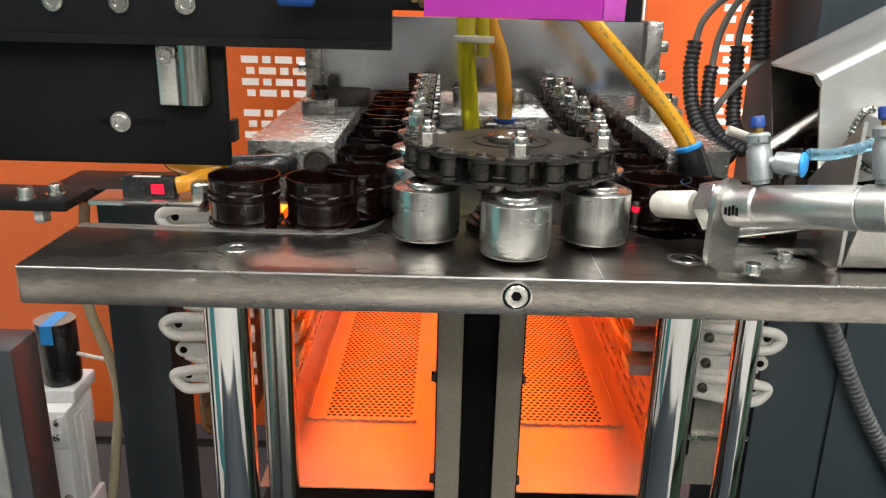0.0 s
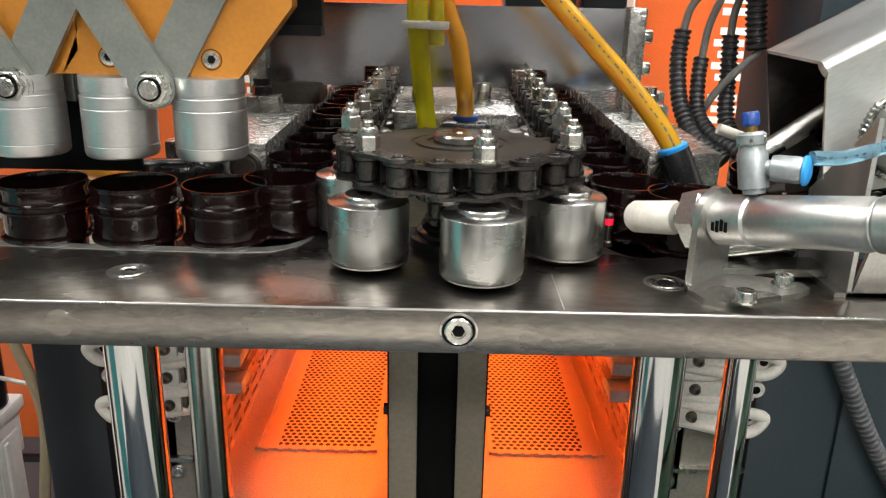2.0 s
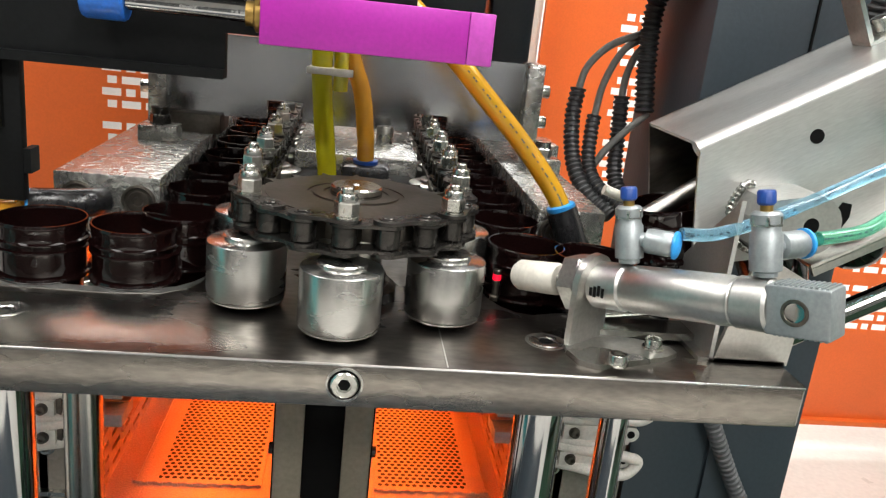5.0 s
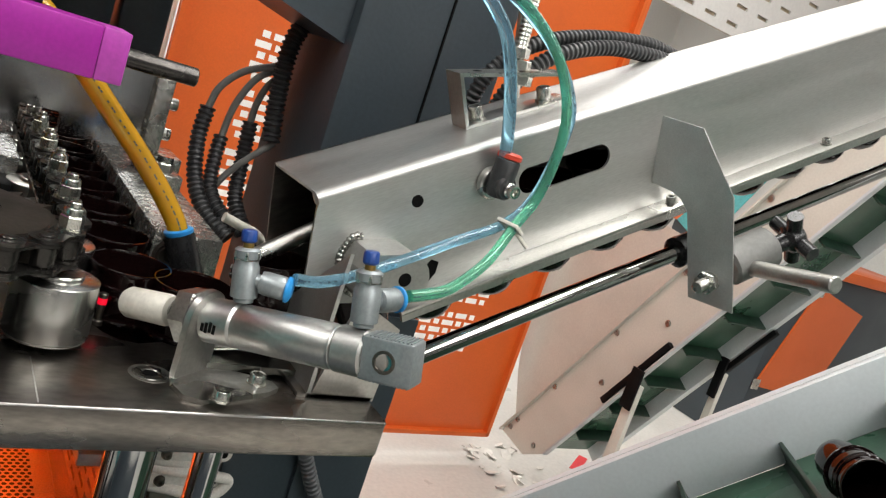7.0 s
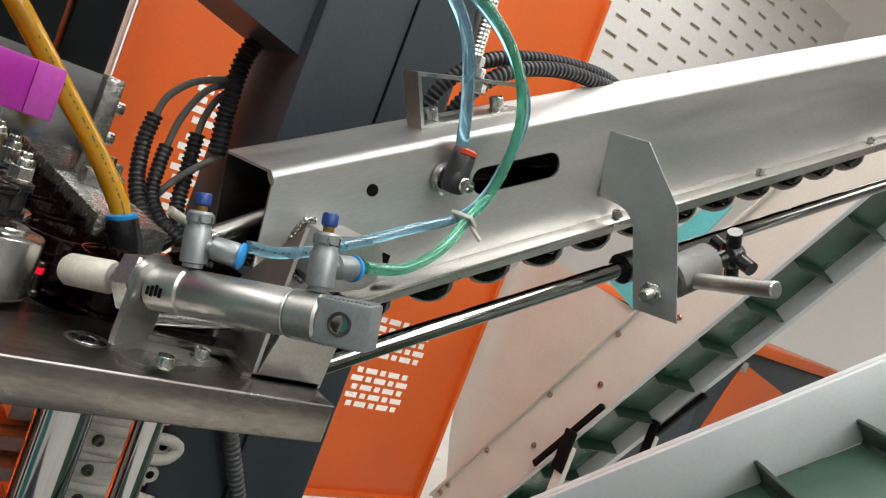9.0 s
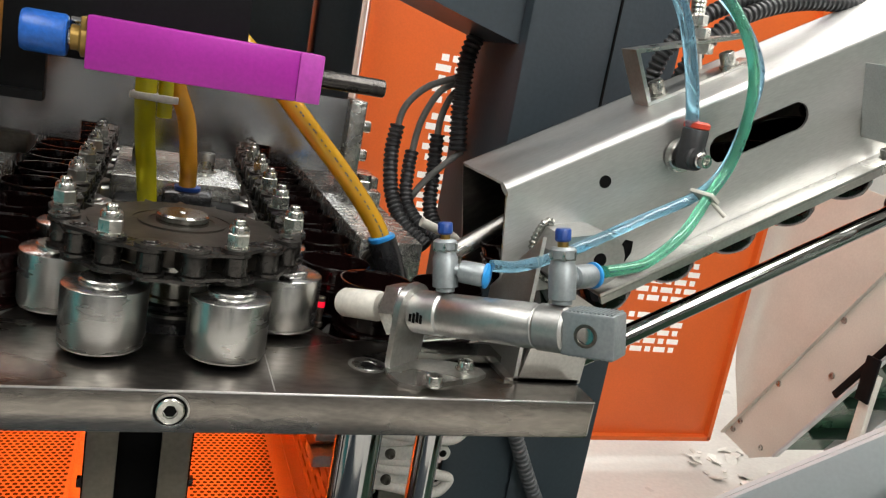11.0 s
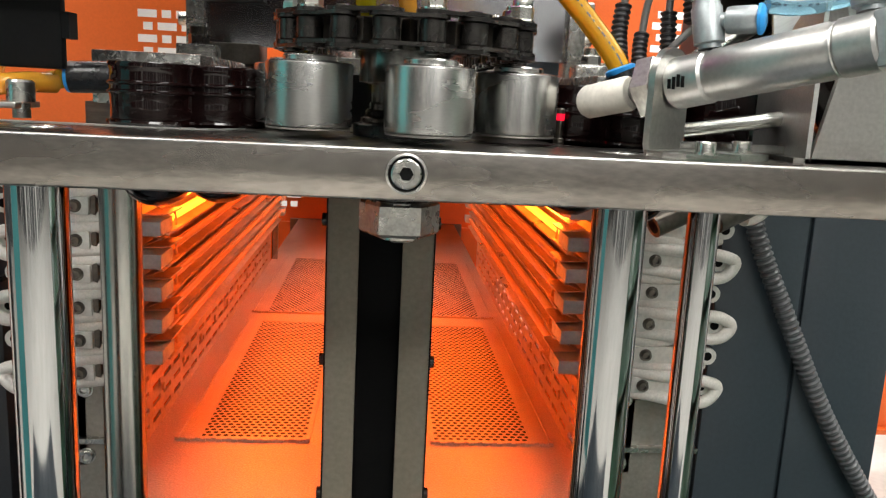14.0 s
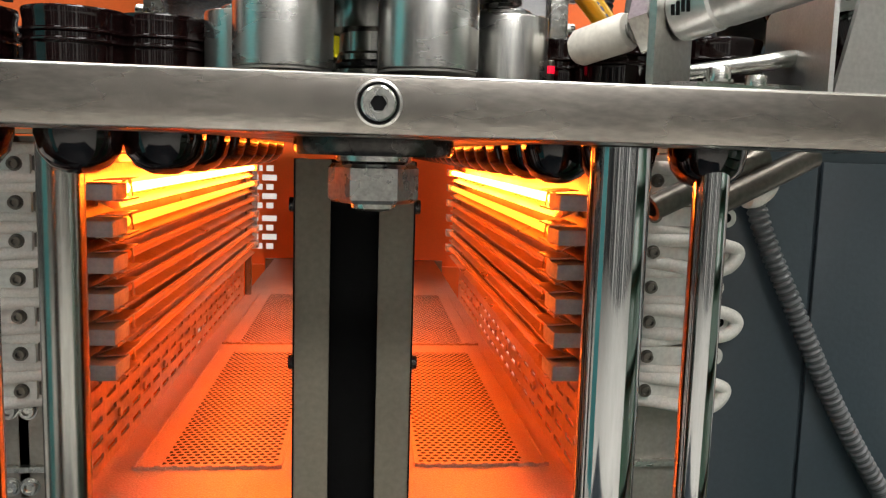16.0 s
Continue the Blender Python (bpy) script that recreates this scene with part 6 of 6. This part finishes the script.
    part("window", bm, RED_GLOW, s, "glowing red window")
    bm = B()
    box(bm, -0.018, 0.010, -0.0030, 0.002, 0.0221, 0.0226)
    part("label_strip", bm, NYLON, s)
    bm = B()
    lathe(bm, [(0.011, 0), (0.011, 0.016), (0.009, 0.018), (0.0, 0.018)], Matrix.Translation((0.052, 0.0, 0.0)), 24)
    lathe(bm, [(0.007, 0), (0.007, -0.012)], Matrix.Translation((0.052, 0.0, -0.001)), 20)
    part("pin", bm, ZINC, s)
    bm = B()
    hose(bm, [(0.024, 0.006, 0.012), (0.036, 0.01, 0.014), (0.045, 0.03, 0.016), (0.06, 0.05, 0.016)], 0.009, 12, 6)
    part("cable_gland", bm, TUBE_AMBER, s)
    # added post: its glowing tip imitates the red glint on a preform
    q = thing("fibre_sensor", "slim post added with a red glow for the preform glint", "sensor", at=(0.1285, 0.150, 1.0))
    bm = B()
    lathe(bm, [(0.0045, 0), (0.0045, 0.004), (0.003, 0.005), (0.003, 0.014), (0.0036, 0.015), (0.0036, 0.028), (0.0028, 0.029), (0, 0.029)], None, 16)
    part("post", bm, DISC, q)
    bm = B()
    lathe(bm, [(0.0037, 0.0190), (0.0038, 0.0195), (0.0038, 0.0240), (0.0037, 0.0245)], None, 16)
    part("window", bm, RED_GLOW, q, "glowing red tip")
    r = thing("side_rail_bar", "black steel bar beside the sensor with two screws", "bar", at=(-0.62, 0.160, 1.005))
    bm = B()
    box(bm, -0.25, 0.175, 0.0, 0.07, -0.004, 0.006, 0.001)
    part("bar", bm, BLACK, r)
    for x in (0.130, 0.152):
        bm = B()
        cap_screw(bm, (x, 0.012 + (0.018 if x > 0.14 else 0), 0.006), (0, 0, 1), 0.0078, 0.012)
        part("screw", bm, ZINC, r)
    bm = B()
    hexagon(bm, (0.140, 0.02, -0.004), (0.140, 0.02, -0.020), 0.009)
    part("nut", bm, ZINC, r)


# ---------------------------------------------------------------- transfer carriage and gripper
def carriage():
    c = thing("transfer_carriage", "black transfer beam carrying purple air cylinder", "carriage")
    bm = B()
    upright(bm, [(-1.4, 1.166), (-0.118, 1.166), (-0.118, 1.204), (0.040, 1.204), (0.040, 1.62), (-1.4, 1.62)], 0.198, 0.212)
    part("beam", bm, BLACK, c)
    bm = B()
    box(bm, -1.4, -0.118, 0.190, 0.198, 1.166, 1.174)
    part("lower_lip", bm, BLACK, c)
    for x in (-0.385, -0.32, -0.45):
        bm = B()
        cap_screw(bm, (x, 0.198, 1.205), (0, -1, 0), 0.008, 0.006)
        part("screw", bm, ZINC, c)
    bm = B()
    box(bm, -0.085, 0.080, 0.150, 0.196, 1.2005, 1.242, 0.0012)
    part("purple_cylinder", bm, PURPLE, c, "purple anodised air cylinder body")
    bm = B()
    box(bm, 0.0802, 0.101, 0.150, 0.196, 1.2005, 1.242, 0.0012)
    part("end_cap", bm, PURPLE_END, c, "lighter purple end cap")
    bm = B()
    lathe(bm, [(0.0145, 0.0), (0.0145, 0.004), (0.010, 0.006), (0.010, 0.012)], Matrix.Translation((-0.0852, 0.168, 1.2225)) @ basis((-1, 0, 0)), 28)
    box(bm, -0.090, -0.0852, 0.155, 0.19, 1.228, 1.240, 0.001)
    part("rod_gland", bm, BRASS, c)
    return c


def push_rod(owner):
    """Through rod of the purple cylinder, with its blue coupling; slides along x in the carriage."""
    p = part("push_rod", rod(B(), (-0.100, 0.168, 1.2225), (0.160, 0.168, 1.2225), 0.0072, 24, 0.001), CHROME, owner, "chromed push rod")
    bm = B()
    rod(bm, (0.098, 0.168, 1.2225), (0.1605, 0.168, 1.2225), 0.0080, 24, 0.001)
    part("rear_rod", bm, CHAIN, p, "dark rear rod end")
    bm = B()
    m = Matrix.Translation((-0.100, 0.172, 1.2225)) @ basis((-1, 0, 0))
    lathe(bm, [(0.0150, 0.0), (0.0165, 0.002), (0.0165, 0.030), (0.0150, 0.033)], m, 32)
    part("coupling", bm, BLUE, p, "blue taped coupling")
    bm = B()
    rod(bm, (-0.100, 0.185, 1.235), (0.0, 0.185, 1.235), 0.0042, 16)
    part("guide_pin", bm, CHROME, p)
    return p


FINGER_Z0 = 1.068  # lower rim of a raised finger
LINK = 0.1117


def finger(k):
    f = thing("gripper_finger", "amber anodised gripper plate with turned aluminium mandrel", "gripper", "gripper fingers")
    z = FINGER_Z0
    bm = B()
    if k == 0:
        upright(bm, [(-0.027, z + 0.066), (0.028, z + 0.066), (0.072, z + 0.122), (0.073, z + 0.270), (-0.027, z + 0.270)], 0.155, 0.180)
    else:
        upright(bm, [(-0.042, z + 0.066), (0.034, z + 0.066), (0.048, z + 0.085), (0.048, z + 0.165), (0.030, z + 0.185), (0.030, z + 0.270), (-0.026, z + 0.270), (-0.026, z + 0.10)], 0.160, 0.178)
    part("plate", bm, AMBER, f)
    for x, zz in ((0.006, 0.080), (0.048, 0.168), (0.048, 0.212)) if k == 0 else ((-0.003, 0.080),):
        bm = B()
        cap_screw(bm, (x, 0.155 if k == 0 else 0.160, z + zz), (0, -1, 0), 0.0066, 0.0016, False)
        part("screw", bm, ZINC, f)
        y = 0.155 if k == 0 else 0.160
        # dark ring and hexagon draw the shade round and inside the screw head
        bm = B()
        lathe(bm, [(0.0085, 0.0), (0.0085, 0.0003), (0.0078, 0.0003)], Matrix.Translation((x, y, z + zz)) @ basis((0, -1, 0)), 24, cap=False)
        lathe(bm, [(0.0034, 0.0008), (0.0034, 0.0010), (0, 0.0010)], Matrix.Translation((x, y, z + zz)) @ basis((0, -1, 0)), 6, cap=False)
        part("screw_recess", bm, DARK_FILL, f)
    bm = B()
    prof = [(0.0270, z), (0.0288, z + 0.0012), (0.0297, z + 0.0040), (0.0298, z + 0.0100), (0.0294, z + 0.0103), (0.0294, z + 0.0110), (0.0298, z + 0.0113), (0.0298, z + 0.0400), (0.0294, z + 0.0404), (0.0294, z + 0.0412), (0.0297, z + 0.0416),
            (0.0297, z + 0.0500), (0.0288, z + 0.0506), (0.0288, z + 0.0535), (0.0293, z + 0.0540), (0.0290, z + 0.066), (0.01, z + 0.066)]
    lathe(bm, prof, Matrix.Translation((0, 0.162, 0)), 48)
    part("mandrel", bm, ALU_MATT, f, "turned aluminium mandrel")
    return f


def lazy_link(owner, n, half=False, lower=True):
    """A link bar of the lazy tongs; local x runs along it."""
    bm = B()
    w = 0.017
    a, b = (-LINK, LINK) if not half else (-LINK if lower else 0.0, 0.0 if lower else LINK)
    pts = []
    for cx, s in ((b, 1), (a, -1)):
        for k in range(9):
            t = math.radians(-90 + 22.5 * k) if s > 0 else math.radians(90 + 22.5 * k)
            pts.append((cx + w * math.cos(t), w * math.sin(t)))
    upright(bm, pts, 0.0, 0.007)
    return part("link", bm, LINK_GREY, owner)


def pivot(owner, lower):
    bm = B()
    if lower:
        lathe(bm, [(0.0145, 0), (0.0145, 0.002)], basis((0, -1, 0)), 28)
        hexagon(bm, (0, -0.002, 0), (0, -0.010, 0), 0.0130)
        lathe(bm, [(0.0075, 0.010), (0.0075, 0.0125), (0.0065, 0.0135), (0, 0.0135)], basis((0, -1, 0)), 24)
    else:
        lathe(bm, [(0.0195, 0), (0.0195, 0.0022)], basis((0, -1, 0)), 28)
        hexagon(bm, (0, -0.002, 0), (0, -0.011, 0), 0.0188)
        lathe(bm, [(0.0150, 0.011), (0.0145, 0.0116), (0, 0.0116)], basis((0, -1, 0)), 28, cap=False)
    p = part("pivot_bolt", bm, ZINC, owner)
    bm = B()
    if lower:
        lathe(bm, [(0.0094, 0.0101), (0.0094, 0.0104), (0.0076, 0.0104)], basis((0, -1, 0)), 28, cap=False)
        part("shadow_gap", bm, DARK_FILL, p)
    else:
        lathe(bm, [(0.0155, 0.0109), (0.0150, 0.0122), (0.0, 0.0124)], basis((0, -1, 0)), 32, cap=False)
        part("turned_face", bm, ALU, p)
    return p


# ---------------------------------------------------------------- building it all
hall()
frame_work()
doors()
plate()
under_frame()
oven()
lamp_leads()
rails()
water_hoses()
conduits()
sprocket(YC)
sprocket(YC + STRAIGHT)
stop_cylinder()
chute()
chute_fittings()
FEED, FLIGHTS = conveyors()
wall_panel()
left_side()

CHAIN_THING = thing("roller_chain", "oily black steel roller chain round two sprockets", "chain", at=(0, 0, Z_CHAIN))
CHAIN_LINKS = chain_links(CHAIN_THING)
SPINDLES = [spindle()]
SPINDLES += [copy_thing(SPINDLES[0], Matrix()) for _ in range(LINKS // 3 - 1)]
FIRST = preform()
OUT_FIRST, OUT_LAST, IN_FIRST, IN_LAST = -16, 1, -10, 20
OUTFEED = [copy_thing(FIRST, Matrix()) for _ in range(OUT_FIRST, OUT_LAST + 1)]
INFEED = [FIRST] + [copy_thing(FIRST, Matrix()) for _ in range(IN_FIRST + 1, IN_LAST + 1)]
# one loose preform lies on the feed belt
LOOSE = copy_thing(FIRST, Matrix())
CARRIAGE = carriage()
PUSH_ROD = push_rod(CARRIAGE)
FINGERS = [finger(k) for k in range(3)]
TONGS = thing("lazy_tongs", "grey anodised lazy tongs linking the gripper fingers", "linkage")
BARS = {}
for k in range(4):
    BARS["rise", k] = lazy_link(TONGS, k, k == 0, True)
    BARS["fall", k] = lazy_link(TONGS, k, k == 0, False)
PIVOTS = [(pivot(TONGS, False), pivot(TONGS, True)) for _ in range(4)]

# ---------------------------------------------------------------- what moves
CYCLE = 5.17
BELT_SPEED = 0.19


def ease(t, rows):
    """A value between (time, value) rows, with soft starts and stops."""
    if t <= rows[0][0]:
        return rows[0][1]
    for (a, u), (b, v) in zip(rows, rows[1:]):
        if t <= b:
            f = (t - a) / (b - a)
            f = f * f * (3 - 2 * f)
            return u + (v - u) * f
    return rows[-1][1]


def lift(c):
    """How far the carriage hangs below its upper place, at the time c of a work cycle."""
    return -ease(c, [(0, 0), (2.22, 0), (2.68, 0.063), (3.95, 0.063), (4.35, 0)])


def stroke(c):
    """How far the push rod stands out to the left."""
    return ease(c, [(0, 0.090), (0.40, 0.090), (0.66, 0.0), (2.64, 0.0), (2.83, 0.090)])


def finger_x(c):
    """The first finger's place; it leaves for the mould and comes back."""
    return ease(c, [(0, -1.25), (0.10, -0.85), (0.30, -0.565), (0.40, -0.445), (0.50, -0.336), (0.60, -0.244), (0.70, -0.207), (2.64, -0.207), (2.85, -0.289), (3.20, -0.296), (3.38, -0.34), (3.70, -0.75), (4.2, -1.25)])


def spread(c):
    """The distance from finger to finger."""
    return ease(c, [(0, 0.21), (0.30, 0.10), (0.45, 0.078), (0.55, 0.0755), (2.62, 0.0755), (2.98, 0.088), (3.24, 0.19), (4.0, 0.21)])


def motions():
    times = [0.25 * i for i in range(65)]
    for k, ob in enumerate(CHAIN_LINKS):
        rows = []
        for t in times:
            s = SPEED * (t + 0.02) + k * PITCH
            (xa, ya, _), (xb, yb, _) = on_loop(s), on_loop(s + PITCH)
            rows.append((t, pose((xa + xb) / 2, (ya + yb) / 2, 0, 0, 0, math.degrees(math.atan2(yb - ya, xb - xa)))))
        walk(ob, rows)
    for k, ob in enumerate(SPINDLES):
        rows = []
        for t in times:
            x, y, a = on_loop(SPEED * (t + 0.02) + k * SPACING)
            rows.append((t, pose(x, y, 0, 0, 0, math.degrees(a))))
        walk(ob, rows)

    # finished preforms: down the left run, round the corner, along the plate, then away with the gripper
    fine = [0.1 * i for i in range(161)]
    for j, ob in zip(range(OUT_FIRST, OUT_LAST + 1), OUTFEED):
        # the pick that takes it: finger number k with j + shift = 0.4 + k
        pick = None
        for n in range(-1, 4):
            t0 = 2.50 + n * CYCLE
            w = j + (t0 + 0.0) / STEP_T
            if 0.1 < w < 3.1:
                pick = (t0, min(2, max(0, round(w - 0.41))))
        rows = []
        for t in fine:
            w = j + t / STEP_T
            if pick and t > pick[0]:
                c = t - (pick[0] - 2.50)
                cc = min(c, CYCLE - 0.01)
                x = finger_x(cc) - pick[1] * spread(cc)
                z = lift(cc) + 0.063 if c > 3.9 else 0.0
                rows.append((t, pose(x, 0.150 + 0.012 * min(1, (c - 2.50) / 0.15), z, 0, 0, 0)))
                continue
            if w > 0:
                x, y = -0.183 - 0.076 * w, 0.149
            elif w > -1:
                f = -w
                x, y = -0.183 + 0.033 * math.sin(f * math.pi / 2), 0.149 + 0.040 * (1 - math.cos(f * math.pi / 2))
            else:
                x, y = -0.150, 0.189 + SPACING * (-w - 1)
            rows.append((t, pose(x, y, 0)))
        walk(ob, rows)
    # fresh preforms: in from the chute's foot, then up the right run
    coarse = [0.2 * i for i in range(81)]
    for j, ob in zip(range(IN_FIRST, IN_LAST + 1), INFEED):
        rows = []
        for t in coarse:
            w = t / STEP_T + j - 10.3
            down = CHUTE @ pose(0.020 + 0.0775 * max(0, -w - 3), 0.0425, -1.120)
            level = pose(0.185 + 0.074 * max(0, min(1, -w - 1)), 0.152 + 0.006 * max(0, min(1, -w - 1)), 0)
            if w > 0:
                m = pose(0.150, 0.200 + SPACING * w, 0)
            elif w > -1:
                f = -w
                m = pose(0.150 + 0.035 * (1 - math.cos(f * math.pi / 2)), 0.200 - 0.048 * math.sin(f * math.pi / 2), 0)
            elif w > -2:
                m = level
            elif w > -3:
                m = level.lerp(down, -w - 2)
            else:
                m = down
            rows.append((t, m))
        walk(ob, rows)

    # flights run up the belt and back below it; one preform rides along
    def on_belt(s):
        top, turn = 1.9, math.pi * 0.056
        s %= 2 * (top + turn)
        if s < top:
            return pose(-0.7 + s, 0, -0.100)
        s -= top
        if s < turn:
            q = s / 0.056
            return pose(1.2 + 0.056 * math.sin(q), 0, -0.156 + 0.056 * math.cos(q), 0, math.degrees(q), 0)
        s -= turn
        if s < top:
            return pose(1.2 - s, 0, -0.212, 0, 180, 0)
        q = (s - top) / 0.056
        return pose(-0.7 - 0.056 * math.sin(q), 0, -0.156 - 0.056 * math.cos(q), 0, 180 + math.degrees(q), 0)

    for i, ob in enumerate(FLIGHTS):
        walk(ob, [(t, on_belt(0.36 + 0.7 + BELT_SPEED * (t - 7.0) + i * 2 * (1.9 + math.pi * 0.056) / 26)) for t in coarse])
    across = basis(FEED.to_3x3() @ Vector((0.10, 1, 0)))
    walk(LOOSE, [(t, Matrix.Translation(FEED @ Vector((max(-0.64, min(1.1, 0.405 + BELT_SPEED * (t - 7.0))), 0.092, -0.0635))) @ across @ pose(0, 0, -0.936)) for t in coarse])

    walk(CARRIAGE, [(t, pose(0, 0, lift(t % CYCLE))) for t in fine])
    walk(PUSH_ROD, [(t, pose(-stroke(t % CYCLE), 0, 0)) for t in fine])
    for k, ob in enumerate(FINGERS):
        walk(ob, [(t, pose(finger_x(t % CYCLE) - k * spread(t % CYCLE), 0, lift(t % CYCLE))) for t in fine])
    rise, fall = {k: [] for k in range(4)}, {k: [] for k in range(4)}
    upper, lower = {k: [] for k in range(4)}, {k: [] for k in range(4)}
    for t in fine:
        c = t % CYCLE
        half = min(0.108, 0.056 * spread(c) / 0.0755)
        drop = math.sqrt(LINK ** 2 - half ** 2)
        tilt = math.degrees(math.asin(drop / LINK))
        z = FINGER_Z0 + 0.155 + lift(c)
        for k in range(4):
            x = finger_x(c) + 0.019 - 2 * half * k
            rise[k].append((t, pose(x, 0.147, z, 0, -tilt, 0)))
            fall[k].append((t, pose(x, 0.139, z, 0, tilt, 0) if k else pose(x, 0.139, z, 0, tilt - 180, 0)))
            upper[k].append((t, pose(x, 0.139, z)))
            lower[k].append((t, pose(x - half, 0.139, z - drop)))
    for k in range(4):
        walk(BARS["rise", k], rise[k])
        walk(BARS["fall", k], fall[k])
        walk(PIVOTS[k][0], upper[k])
        walk(PIVOTS[k][1], lower[k])


motions()
